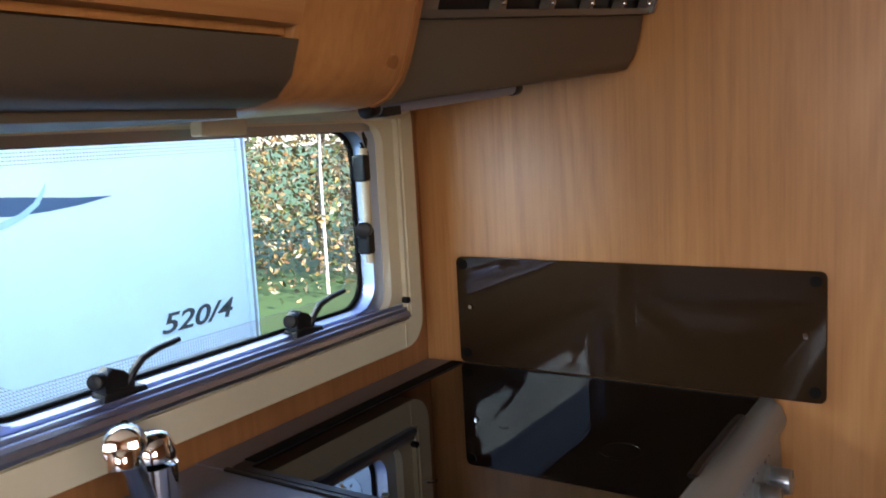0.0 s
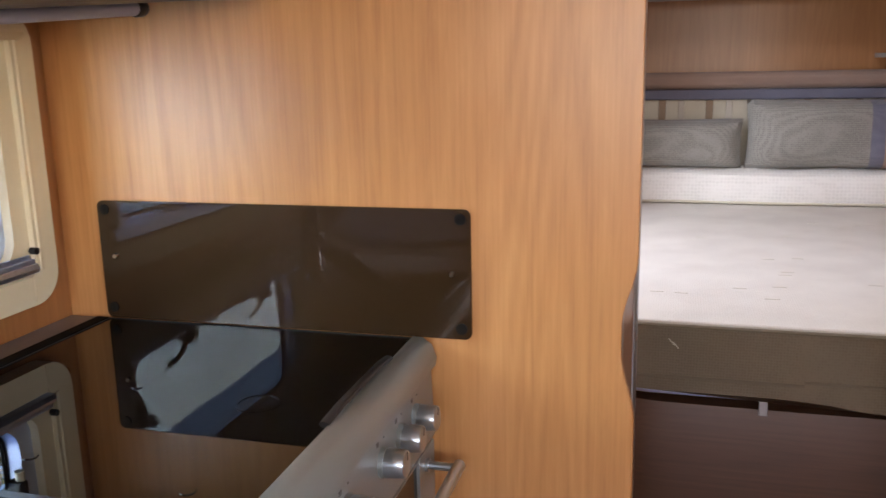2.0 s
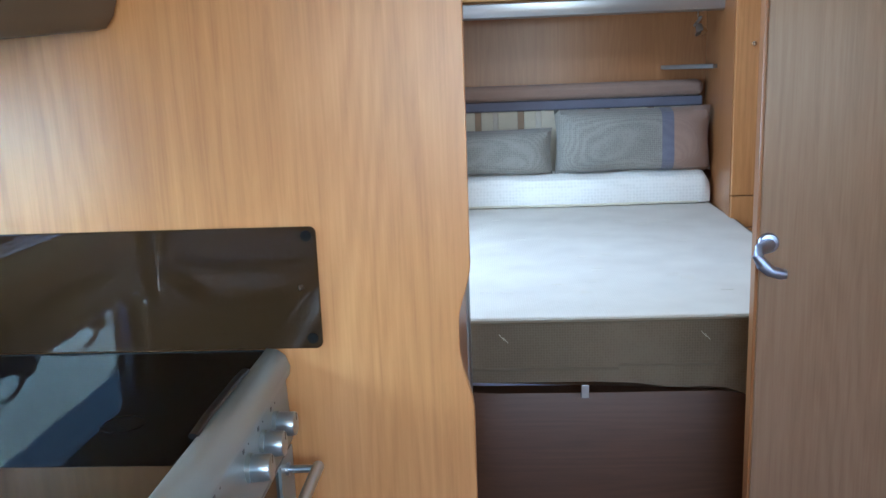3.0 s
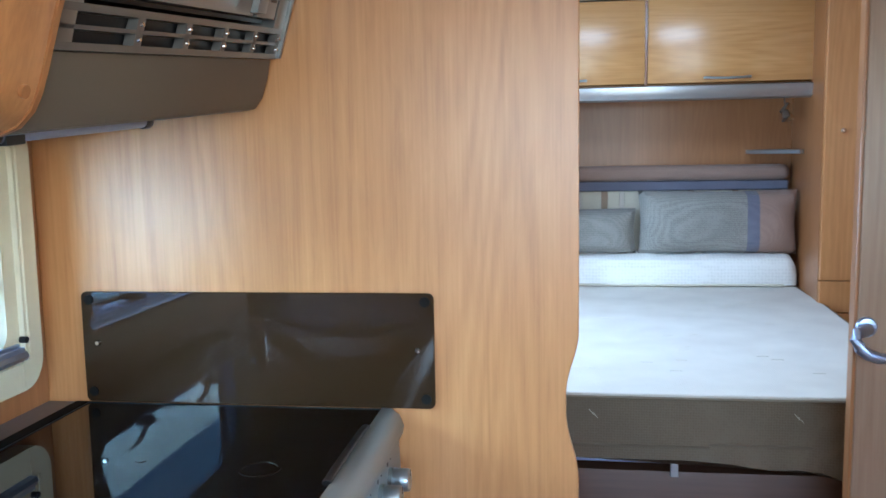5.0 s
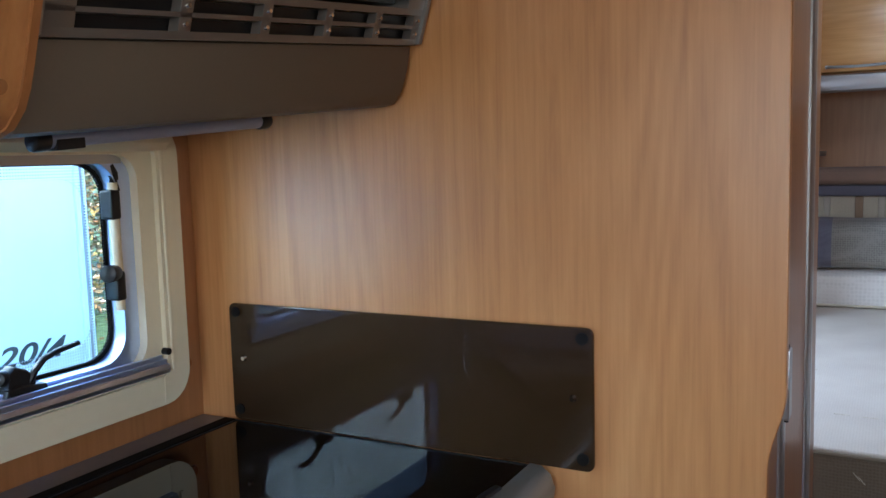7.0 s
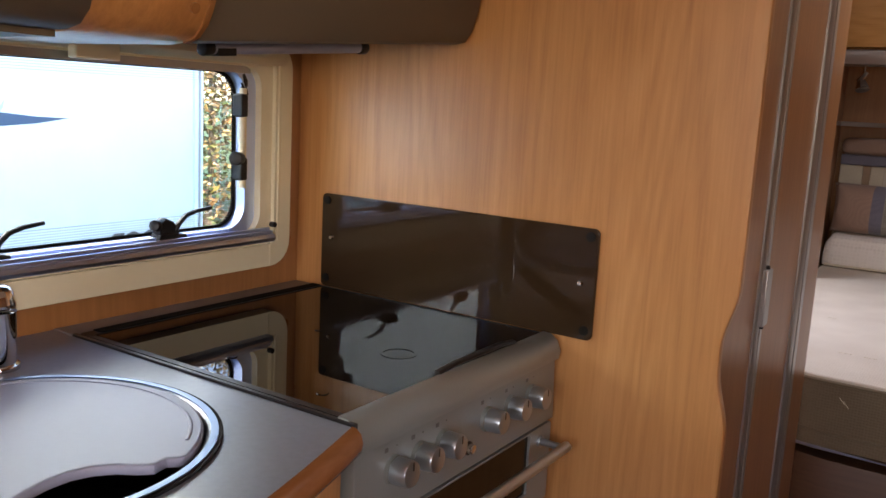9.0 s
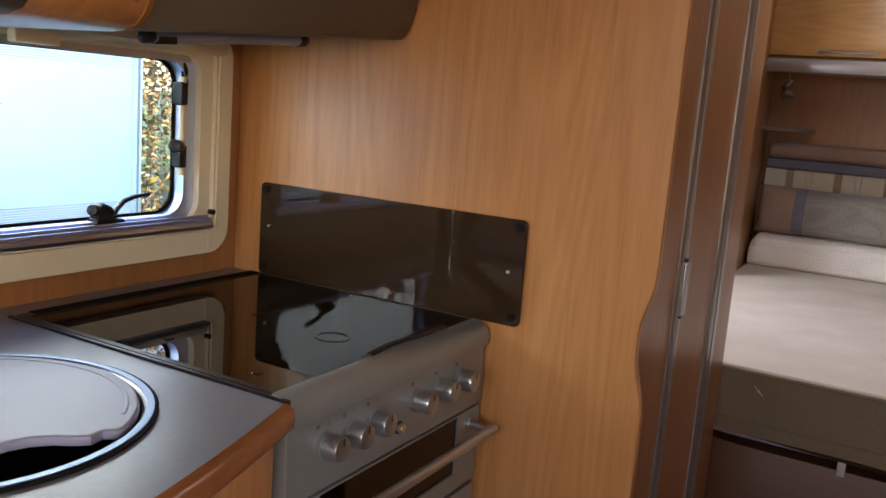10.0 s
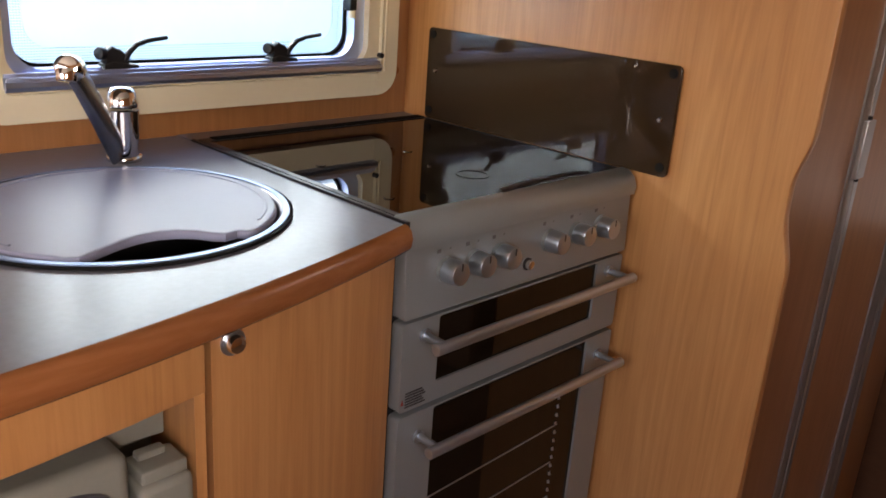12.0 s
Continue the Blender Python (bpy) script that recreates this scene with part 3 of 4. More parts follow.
edge_bm = bmesh.new()
profile = [(0.000, 0.9012), (0.006, 0.9005), (0.013, 0.8955), (0.016, 0.886), (0.014, 0.875), (0.007, 0.868), (0.0, 0.8665)]
rings = [[edge_bm.verts.new((x + dx, y, z)) for dx, z in profile] for x, y in front]
for a, b in zip(rings, rings[1:]):
    for q in range(len(profile) - 1):
        edge_bm.faces.new((a[q], a[q + 1], b[q + 1], b[q]))
    edge_bm.faces.new((a[-1], a[0], b[0], b[-1]))
edge_bm.faces.new(rings[0]), edge_bm.faces.new(rings[-1][::-1])
part("front_edge", edge_bm, EDGE_WOOD, worktop, "rounded cherry-brown front edge")
part("joint_strip", box(0.050, 0.562, -0.4995, -0.4935, 0.872, 0.9035, 0.001), BLACK, worktop, "black joint strip beside the cooker")
part("rear_upstand", box(0.001, 0.053, -0.4990, -0.002, 0.880, 0.9010, 0.002), LAMINATE, worktop, "brown ledge behind the hob")

sink = thing("sink", (SX, SY, 0.75), "oval stainless sink partly covered by a pale lid", "sink")
rim = bmesh.new()
prof = [(1.035, 0.9015), (1.03, 0.9035), (1.00, 0.9045), (0.975, 0.903), (0.955, 0.898), (0.93, 0.880), (0.86, 0.78), (0.72, 0.755), (0.0, 0.752)]
loops = [[rim.verts.new((x, y, z)) for x, y in sink_oval(max(k, 0.02))] for k, z in prof]
for a, b in zip(loops, loops[1:]):
    for q in range(64):
        rim.faces.new((a[q], a[(q + 1) % 64], b[(q + 1) % 64], b[q]))
rim.faces.new(loops[-1])
part("bowl", rim, SHADED_BOWL, sink)
part("rim", ring_prism(sink_oval(1.026), sink_oval(0.985), "z", 0.9008, 0.9050), SINK_BLUE, sink, "bright steel rim")
part("seal", ring_prism(sink_oval(1.050), sink_oval(1.026), "z", 0.9005, 0.9036), RUBBER, sink, "dark seal round the rim")


# lid: a disc with a waved cut-away on the aisle side
def lid_mesh():
    wave = [(0.455, -0.660), (0.447, -0.668), (0.450, -0.684), (0.440, -0.695), (0.424, -0.706), (0.412, -0.722), (0.406, -0.740), (0.407, -0.762), (0.413, -0.785), (0.425, -0.812), (0.438, -0.838), (0.430, -0.852)]
    pts = []
    for x, y in sink_oval(0.945, 96):
        a = math.degrees(math.atan2(y - SY, x - SX))
        if a > 26 or a < -44:
            pts.append((a % 360, x, y))
    pts.sort()
    return prism([(x, y) for _, x, y in pts] + [(x + 0.042, y - 0.018) for x, y in wave[::-1]], "z", 0.8960, 0.9068, 0.003)


lid = part("lid", lid_mesh(), LID, sink, "pale plastic lid with a waved edge")
bead = [(SX + 0.166 * math.cos(radians(a)), SY + 0.166 * math.sin(radians(a)), 0.9066) for a in range(38, 300, 6)]
part("lid_bead", sweep(bead, 0.0022, 8, 0.7), LID, lid, "raised bead round the lid")

tap = thing("tap", (0.115, -0.640, 0.9), "chrome mixer tap with a flat raised spout", "tap")
part("base_ring", rod((0.115, -0.640, 0.900), (0.115, -0.640, 0.907), 0.025, 28, None, 0.002), CHROME, tap)
part("body", rod((0.115, -0.640, 0.906), (0.114, -0.639, 0.972), 0.0205, 28, 0.0225), CHROME, tap)
part("cap", rod((0.114, -0.639, 0.974), (0.112, -0.637, 1.004), 0.0240, 28, 0.0165, 0.008), CHROME, tap, "chrome lever cap")
part("spout", sweep([(0.128, -0.655, 0.918), (0.146, -0.673, 0.944), (0.178, -0.702, 0.986), (0.214, -0.734, 1.030), (0.232, -0.750, 1.050)], 0.0085, 14, 2.8, 0.85), BLADE, tap, "flat grey spout")
part("spout_head", rod((0.230, -0.748, 1.050), (0.252, -0.767, 1.056), 0.0165, 20, 0.0145, 0.004), CHROME, tap)
part("nozzle", rod((0.247, -0.763, 1.052), (0.250, -0.766, 1.038), 0.0125, 18, 0.0115, 0.001), CHROME, tap)


def cab_front(y):
    return front_x(y) - 0.012


def bowed_panel(y0, y1, z0, z1, thick=0.016, proud=0.0, n=10):
    pts = [(cab_front(y0 + (y1 - y0) * i / n) + proud, y0 + (y1 - y0) * i / n) for i in range(n + 1)]
    return prism(pts + [(x - thick, y) for x, y in pts[::-1]], "z", z0, z1, 0.0015)


cab = thing("kitchen_cabinet", (0.3, -0.66, 0.0), "beech-veneered base cabinet with a single bowed door", "cabinet")
part("carcass", box(0.02, 0.525, -0.806, -0.503, 0.05, 0.745), WOOD, cab)
door = part("door", bowed_panel(-0.7985, -0.503, 0.10, 0.8655), WOOD, cab)
kx = cab_front(-0.774)
knob = part("knob", rod((kx, -0.774, 0.848), (kx + 0.014, -0.774, 0.848), 0.0105, 20, 0.009, 0.003), CHROME, door, "satin push-button knob")
part("rosette", rod((kx, -0.774, 0.848), (kx + 0.004, -0.774, 0.848), 0.0135, 20), STEEL, knob)

cab2 = thing("fridge_cabinet", (0.3, -1.2, 0.0), "beech-veneered cabinet housing with an open fridge bay", "cabinet")
part("top_rail", bowed_panel(-1.60, -0.806, 0.806, 0.8655), WOOD, cab2)
part("side_post", box(0.50, cab_front(-0.82) - 0.002, -0.818, -0.807, 0.05, 0.806), WOOD, cab2)
part("side_panel", box(0.02, 0.50, -0.816, -0.808, 0.05, 0.745), WOOD, cab2)
part("far_panel", box(0.02, 0.58, -1.60, -1.585, 0.05, 0.745), WOOD, cab2)
part("rear_panel", box(0.02, 0.03, -1.585, -0.816, 0.05, 0.745), WOOD, cab2)

fridge = thing("fridge", (0.35, -1.2, 0.0), "grey-green plastic fridge front set under the worktop", "fridge")
part("body", box(0.06, 0.545, -1.575, -0.822, 0.03, 0.742, 0.004), FRIDGE_GREY, fridge)
part("upper_panel", box(0.546, 0.574, -1.575, -0.822, 0.744, 0.802, 0.003), FRIDGE_GREY, fridge)
fdoor = part("door", box(0.560, 0.624, -1.575, -0.880, 0.05, 0.768, 0.012, 4), FRIDGE_GREY, fridge)
oval = [(-0.965 + 0.065 * math.cos(a * math.pi / 16), 0.728 + 0.022 * math.sin(a * math.pi / 16)) for a in range(32)]
part("grip", prism(oval, "x", 0.621, 0.629, 0.002), FRIDGE_DARK, fdoor, "slate oval finger grip")
latch = part("latch", box(0.584, 0.632, -0.876, -0.822, 0.05, 0.730, 0.008, 3), FRIDGE_GREY, fridge)
part("latch_lid", box(0.590, 0.626, -0.872, -0.826, 0.7295, 0.744, 0.003), FRIDGE_GREY, latch)
part("latch_clip", box(0.594, 0.606, -0.866, -0.838, 0.7435, 0.751, 0.002), FRIDGE_GREY, latch)

# ---- overhead units ----
def lean(bm, k=0.082, kx=0.058):
    """The canopy rises and comes forward towards the partition."""
    for v in bm.verts:
        d = v.co.y + 0.51
        v.co.z += k * d
        v.co.x += kx * d
    return bm


canopy = thing("cooker_canopy", (0.2, -0.26, 1.29), "taupe plastic cooker canopy with a vented microwave surround", "canopy")
part("fascia", lean(prism([(0.06, 1.314), (0.268, 1.314), (0.286, 1.303), (0.318, 1.300), (0.332, 1.303), (0.343, 1.318), (0.352, 1.345), (0.357, 1.371), (0.06, 1.371)], "y", -0.518, -0.008, 0.002)), TAUPE, canopy)


def slope_x(z):
    return 0.359 + 0.30 * (z - 1.372)


def face_panel(y0, y1, z0, z1, off, depth, bevel=0.0008):
    """A slab on the sloping front of the canopy."""
    pts = [(slope_x(z0) + off, z0), (slope_x(z1) + off, z1), (slope_x(z1) + off - depth, z1), (slope_x(z0) + off - depth, z0)]
    return lean(prism(pts, "y", y0, y1, bevel))


slots = [(-0.486, -0.386), (-0.372, -0.286), (-0.273, -0.192), (-0.180, -0.104), (-0.092, -0.026)]
grid = bmesh.new()
for z0, z1 in ((1.372, 1.379), (1.3905, 1.3945), (1.406, 1.413)):
    merge(grid, face_panel(-0.516, -0.010, z0, z1, 0.006, 0.012, 0.0005))
at = -0.516
for a, b in slots + [(-0.010, 0)]:
    merge(grid, face_panel(at, a, 1.379, 1.406, 0.006, 0.012, 0.0005))
    at = b
part("vent_grille", grid, TAUPE_LIGHT, canopy, "vent grille with ten slots")
part("vent_backing", face_panel(-0.51, -0.014, 1.374, 1.411, -0.008, 0.004), BLACK, canopy)
for a, b in slots:
    for z in (1.385, 1.400):
        part("slot_rivet", lean(rod((slope_x(z) + 0.004, b + 0.007, z), (slope_x(z) + 0.0085, b + 0.007, z), 0.003, 10, 0.002)), CHROME, canopy)
part("surround_left", face_panel(-0.517, -0.480, 1.413, 1.72, 0.006, 0.05), SATIN, canopy)
part("surround_right", face_panel(-0.044, -0.008, 1.413, 1.72, 0.006, 0.05), SATIN, canopy)
part("surround_top", face_panel(-0.517, -0.008, 1.72, 1.80, 0.006, 0.05), SATIN, canopy)
part("edge_trim", face_panel(-0.5205, -0.5155, 1.373, 1.80, 0.011, 0.02), SATIN, canopy, "satin edge trim")
part("edge_trim", face_panel(-0.0115, -0.0045, 1.373, 1.80, 0.011, 0.02), SATIN, canopy, "satin edge trim")
part("back_box", lean(box(0.004, 0.30, -0.512, -0.014, 1.375, 1.80)), TAUPE, canopy)

micro = thing("microwave", (0.25, -0.26, 1.41), "silver microwave oven with a dark door window and grip", "microwave")
part("housing", face_panel(-0.478, -0.046, 1.420, 1.718, -0.012, 0.04), BLACK, micro)
mdoor = part("door_frame", face_panel(-0.470, -0.125, 1.424, 1.452, 0.008, 0.016), SATIN, micro)
part("door_frame_side", face_panel(-0.470, -0.444, 1.452, 1.700, 0.008, 0.016), SATIN, micro)
part("door_frame_top", face_panel(-0.470, -0.125, 1.700, 1.716, 0.008, 0.016), SATIN, micro)
part("door_window", face_panel(-0.444, -0.160, 1.452, 1.700, 0.003, 0.01), SMOKE, micro, "dark glass door window")
part("grip", face_panel(-0.150, -0.122, 1.426, 1.712, 0.024, 0.010), SATIN, micro, "curved grip")
part("control_panel", face_panel(-0.112, -0.054, 1.424, 1.716, 0.008, 0.016), SATIN, micro)
for r in range(4):
    for c in range(2):
        part("button", face_panel(-0.102 + c * 0.024, -0.086 + c * 0.024, 1.445 + r * 0.035, 1.463 + r * 0.035, 0.0095, 0.003), TAUPE, micro)

lamp = thing("strip_lamp", (0.24, -0.32, 1.285), "slim chrome tube lamp under the canopy", "lamp")
part("tube", lean(rod((0.234, -0.420, 1.294), (0.234, -0.142, 1.294), 0.008, 14)), LID, lamp, "clear ribbed tube")
part("rail", lean(box(0.222, 0.246, -0.430, -0.138, 1.3000, 1.3138, 0.001)), TAUPE_LIGHT, lamp)
for y in (-0.426, -0.138):
    part("end_cap", lean(rod((0.234, y - 0.008, 1.294), (0.234, y + 0.008, 1.294), 0.0098, 14, None, 0.002)), BLACK, lamp)
part("switch", lean(box(0.226, 0.243, -0.414, -0.385, 1.284, 1.294, 0.001)), BLACK, lamp)

# beech gable beside the canopy and the taupe-fronted locker after it
gable = [(0.004, 1.80), (0.004, 1.2975), (0.292, 1.2975), (0.318, 1.300), (0.336, 1.307), (0.349, 1.320), (0.357, 1.335), (0.363, 1.352), (0.378, 1.400), (0.400, 1.460), (0.470, 1.80)]
end_panel = thing("locker_gable", (0.2, -0.62, 1.29), "beech-veneered curved end panel of the overhead lockers", "end panel")
part("panel", prism(gable, "y", -0.668, -0.521, 0.002), WOOD, end_panel)
part("edge_band", prism([(0.318, 1.2985), (0.337, 1.3055), (0.351, 1.319), (0.359, 1.334), (0.3655, 1.352), (0.381, 1.400), (0.403, 1.460), (0.473, 1.80), (0.469, 1.80), (0.398, 1.460), (0.376, 1.400), (0.3605, 1.352), (0.354, 1.336), (0.346, 1.3215), (0.333, 1.3085), (0.317, 1.302)], "y", -0.5265, -0.5195), WALL_WOOD, end_panel, "darker edge band")
part("screw_cap", rod((0.357, -0.545, 1.335), (0.3605, -0.545, 1.334), 0.006, 14), WALL_WOOD, end_panel, "round screw cap")
locker = thing("overhead_locker", (0.2, -1.2, 1.29), "overhead locker with beech door above a taupe fascia", "locker")
part("fascia", prism([(0.01, 1.300), (0.322, 1.300), (0.344, 1.305), (0.360, 1.319), (0.370, 1.345), (0.01, 1.345)], "y", -1.90, -0.670, 0.002), TAUPE, locker, "taupe plastic fascia")
part("door", prism([(0.376, 1.354), (0.392, 1.400), (0.418, 1.464), (0.480, 1.80), (0.462, 1.80), (0.400, 1.464), (0.374, 1.400), (0.358, 1.354)], "y", -1.90, -0.672, 0.004), WOOD_Y, locker)
part("carcass", box(0.01, 0.355, -1.90, -0.670, 1.349, 1.80), WOOD, locker)
part("under_strip", box(0.06, 0.30, -1.90, -0.670, 1.293, 1.2995), TAUPE, locker, "taupe strip under the fascia")
solid("screw_cap", rod((0.0005, -0.030, 0.985), (0.004, -0.030, 0.985), 0.009, 16, 0.008), EDGE_WOOD, "round brown screw cap in the corner of the side wall", "screw cap")

# ---- tall unit beside the bedroom doorway ----
tall = thing("wardrobe", (0.4, 0.41, 0), "brown wood wardrobe with two full-height aluminium strips", "wardrobe")
part("carcass", box(0.01, 0.752, 0.020, 0.742, 0.0, CEIL - 0.002), SHADED_WOOD, tall)
part("door", prism([(0.753, 0.020), (0.783, 0.022), (0.785, 0.261), (0.753, 0.261)], "z", 0.03, CEIL - 0.01, 0.002), SHADED_WOOD, tall)
part("door", prism([(0.753, 0.308), (0.787, 0.308), (0.797, 0.504), (0.753, 0.504)], "z", 0.03, CEIL - 0.01, 0.002), SHADED_WOOD, tall)
part("rear_post", prism([(0.753, 0.578), (0.798, 0.578), (0.799, 0.700), (0.794, 0.742), (0.753, 0.742)], "z", 0.0, CEIL - 0.004, 0.002), WALL_WOOD, tall)
for x, y, w in ((0.785, 0.262, 0.045), (0.797, 0.505, 0.072)):
    part("strip", prism([(0.753, y), (x + 0.003, y), (x + 0.006, y + 0.004), (x + 0.006, y + w * 0.42), (x, y + w * 0.5), (x + 0.006, y + w * 0.6), (x + 0.006, y + w - 0.004), (x + 0.003, y + w), (0.753, y + w)], "z", 0.0, CEIL - 0.004), STRIP, tall, "grooved aluminium strip")
latch = part("latch", box(0.786, 0.799, 0.266, 0.300, 0.908, 1.004, 0.002), STRIP, tall, "flat aluminium latch plate")
part("latch_pin", rod((0.793, 0.284, 1.000), (0.793, 0.284, 1.010), 0.004, 10), BLACK, latch)
part("latch_pin", rod((0.793, 0.284, 0.902), (0.793, 0.284, 0.912), 0.004, 10), BLACK, latch)

# ---- open door at the far side ----
leaf = thing("door_1", (1.73, 0.55, 0.02), "open brown wood-veneered door with a satin lever handle", "door")
tagged(leaf, kind="structure")
part("leaf", box(1.378, 2.10, 0.550, 0.578, 0.02, 1.90, 0.003), DOOR_WOOD, leaf)
part("lipping", box(1.371, 1.3778, 0.549, 0.579, 0.02, 1.90, 0.002), WALL_WOOD, leaf)
part("strip", box(1.665, 1.672, 0.546, 0.5495, 0.02, 1.90, 0.001), DOOR_WOOD, leaf)
rose = part("rose", rod((1.394, 0.5495, 0.918), (1.394, 0.541, 0.918), 0.021, 24, 0.019, 0.002), ALU, leaf, "round satin rose")
part("lever", sweep([(1.396, 0.545, 0.914), (1.384, 0.522, 0.916), (1.366, 0.508, 0.914), (1.360, 0.502, 0.902), (1.368, 0.500, 0.886), (1.384, 0.500, 0.873), (1.404, 0.502, 0.866), (1.414, 0.504, 0.865)], 0.0115, 12, 1.15, 0.8), ALU, rose)

# ---- bedroom ----
def bed_outline(grow=0.0):
    """Tapered island mattress with rounded foot corners."""
    half, pts = [], []
    for i in range(13):
        a = radians(90 * i / 12)
        half.append((0.30 + 0.245 * math.sin(a) ** 0.9, 1.02 - 0.225 * math.cos(a)))
    half += [(0.575, 1.5), (0.605, 2.0), (0.612, 2.60)]
    half = [(0.05 * i, 0.793 + 0.002 * i / 6) for i in range(1, 6)] + half
    right = [(1.140 + x + grow, y - (grow if y < 1.1 else 0)) for x, y in half]
    left = [(2.28 - x, y) for x, y in right[::-1]]
    return [(1.140, 0.792 - grow)] + right + left


bed = thing("bed", (1.140, 1.7, 0), "fixed island bed with a beige mattress on a dark wood base", "bed")
part("base", prism([(x, y) for x, y in bed_outline(-0.035)], "z", 0.0, 0.50, 0.002), BASE_WOOD, bed, "dark brown curved bed base")
part("slat_frame", prism(bed_outline(-0.015), "z", 0.527, 0.541, 0.002), ALU, bed, "pale slat frame edge")
part("bracket", box(1.055, 1.073, 0.806, 0.818, 0.495, 0.528, 0.001), STRIP, bed)
part("bracket", box(1.70, 1.712, 0.95, 0.962, 0.495, 0.528, 0.001), STRIP, bed)
border = prism(bed_outline(), "z", 0.5415, 0.690)
for v in border.verts:
    if v.co.z < 0.6:
        # the loose cover hangs lower and creased towards one foot corner
        k = min(1, max(0, (v.co.x - 1.12) / 0.32)) * (1 if v.co.y < 1.3 else 0.3)
        v.co.z -= k * (0.026 + 0.010 * math.sin(31 * v.co.x))
        v.co.y -= k * 0.010 * (1 + math.sin(23 * v.co.x)) if v.co.y < 1.0 else 0
mat_side = part("mattress_border", border, MATTRESS_SIDE, bed, "olive-brown quilted mattress border")
top_bm = prism(bed_outline(-0.004), "z", 0.688, 0.700, 0.006, 3)
part("mattress_top", top_bm, MATTRESS, bed, "pale beige mattress top")
o = bed_outline(0.002)
part("piping", sweep([(x, y, 0.691) for x, y in o[:22]], 0.0045, 8), PIPING, mat_side)
part("piping", sweep([(x, y, 0.691) for x, y in [o[0]] + o[:-22:-1]], 0.0045, 8), PIPING, mat_side)
part("lower_piping", sweep([(x, y, 0.575 - 0.008 * math.sin(4 * x)) for x, y in o[:22]], 0.0035, 8), PIPING, mat_side)
part("lower_piping", sweep([(x, y, 0.575) for x, y in [o[0]] + o[:-22:-1]], 0.0035, 8), PIPING, mat_side)
for x, z in ((0.868, 0.655), (0.877, 0.648), (1.335, 0.655), (1.344, 0.648)):
    part("tuft_mark", sweep([(x - 0.006, 0.7905, z + 0.007), (x + 0.006, 0.7905, z - 0.007)], 0.0008, 6), STRIPE_CREAM, mat_side, "small woven fleck")
rng = random.Random(4)
for i in range(22):
    x, y = rng.uniform(0.68, 1.55), rng.uniform(0.9, 2.2)
    a = part("tuft_mark", box(x - 0.016, x + 0.016, y - 0.0015, y + 0.0015, 0.6998, 0.7010, 0.0004), STRIPE_CREAM, bed)

topper = bmesh.new()
prof = [(2.375, 0.706), (2.368, 0.730), (2.370, 0.770), (2.385, 0.812), (2.42, 0.831), (2.52, 0.835), (2.58, 0.824), (2.60, 0.760), (2.60, 0.703)]
n = 60
loops = []
for i in range(n + 1):
    u = i / n
    x = 0.535 + 1.21 * u
    e = min(1, min(u, 1 - u) / 0.025) ** 0.5
    w = 0.006 * math.sin(9 * x) + 0.003 * math.sin(23 * x)
    loops.append([topper.verts.new((x, 2.48 + (y - 2.48) * (0.86 + 0.14 * e) + w, 0.703 + (z - 0.703) * (0.70 + 0.30 * e) + w * (z - 0.70) * 4)) for y, z in prof])
for a, b in zip(loops, loops[1:]):
    for q in range(len(prof) - 1):
        topper.faces.new((a[q], a[q + 1], b[q + 1], b[q]))
    topper.faces.new((a[-1], a[0], b[0], b[-1]))
topper.faces.new(loops[0]), topper.faces.new(loops[-1][::-1])
folded = thing("folded_topper", (1.14, 2.48, 0.703), "white quilted mattress topper folded at the bed head", "mattress topper")
part("cover", topper, QUILT, folded)
part("hem", sweep([(0.545 + 0.05 * i, 2.371 + 0.006 * math.sin(9 * (0.545 + 0.05 * i)), 0.708) for i in range(24)], 0.005, 8), STRIPE_CREAM, folded, "stitched cream hem")
part("hem", sweep([(0.545 + 0.05 * i, 2.376 + 0.006 * math.sin(9 * (0.545 + 0.05 * i)), 0.768 + 0.004 * math.sin(6 * i)) for i in range(24)], 0.003, 8), QUILT, folded, "stitched fold line")


def cushion(x0, x1, z0, z1, y, depth, nx=28, nz=14):
    """A plump cushion standing on its edge, pinched at the rim."""
    bm = bmesh.new()
    for side in (-1, 1):
        rows = []
        for j in range(nz + 1):
            row = []
            for i in range(nx + 1):
                u, v = 2 * i / nx - 1, 2 * j / nz - 1
                puff = (max(0, (1 - u ** 4)) * max(0, (1 - v ** 4))) ** 0.45
                pinch = 1 - 0.035 * (1 - abs(u)) * (abs(v) ** 3) + 0.02 * abs(u * v)
                x = (x0 + x1) / 2 + u * (x1 - x0) / 2 * (1 - 0.03 * (1 - v * v) * abs(u) ** 3)
                z = (z0 + z1) / 2 + v * (z1 - z0) / 2 * pinch
                crease = 0.005 * math.sin(14 * u + 5 * v) * abs(u) ** 2 + 0.004 * math.sin(5 * u - 3 * v) * (1 - u * u)
                row.append(bm.verts.new((x, y + side * depth / 2 * puff + crease + 0.05 * (z - z0), z)))
            rows.append(row)
        for a, b in zip(rows, rows[1:]):
            for i in range(nx):
                bm.faces.new((a[i], a[i + 1], b[i + 1], b[i]))
    bmesh.ops.remove_doubles(bm, verts=bm.verts, dist=0.0008)
    return bm


def band_of(bm, x0, x1, grow):
    """The stretch of a cushion between two places, a little proud, as its own cloth."""
    for x, flip in ((x0, False), (x1, True)):
        bmesh.ops.bisect_plane(bm, geom=bm.verts[:] + bm.edges[:] + bm.faces[:], plane_co=(x, 0, 0), plane_no=(1, 0, 0), clear_inner=not flip, clear_outer=flip)
    bm.normal_update()
    for v in bm.verts:
        v.co += v.normal * grow
    return bm


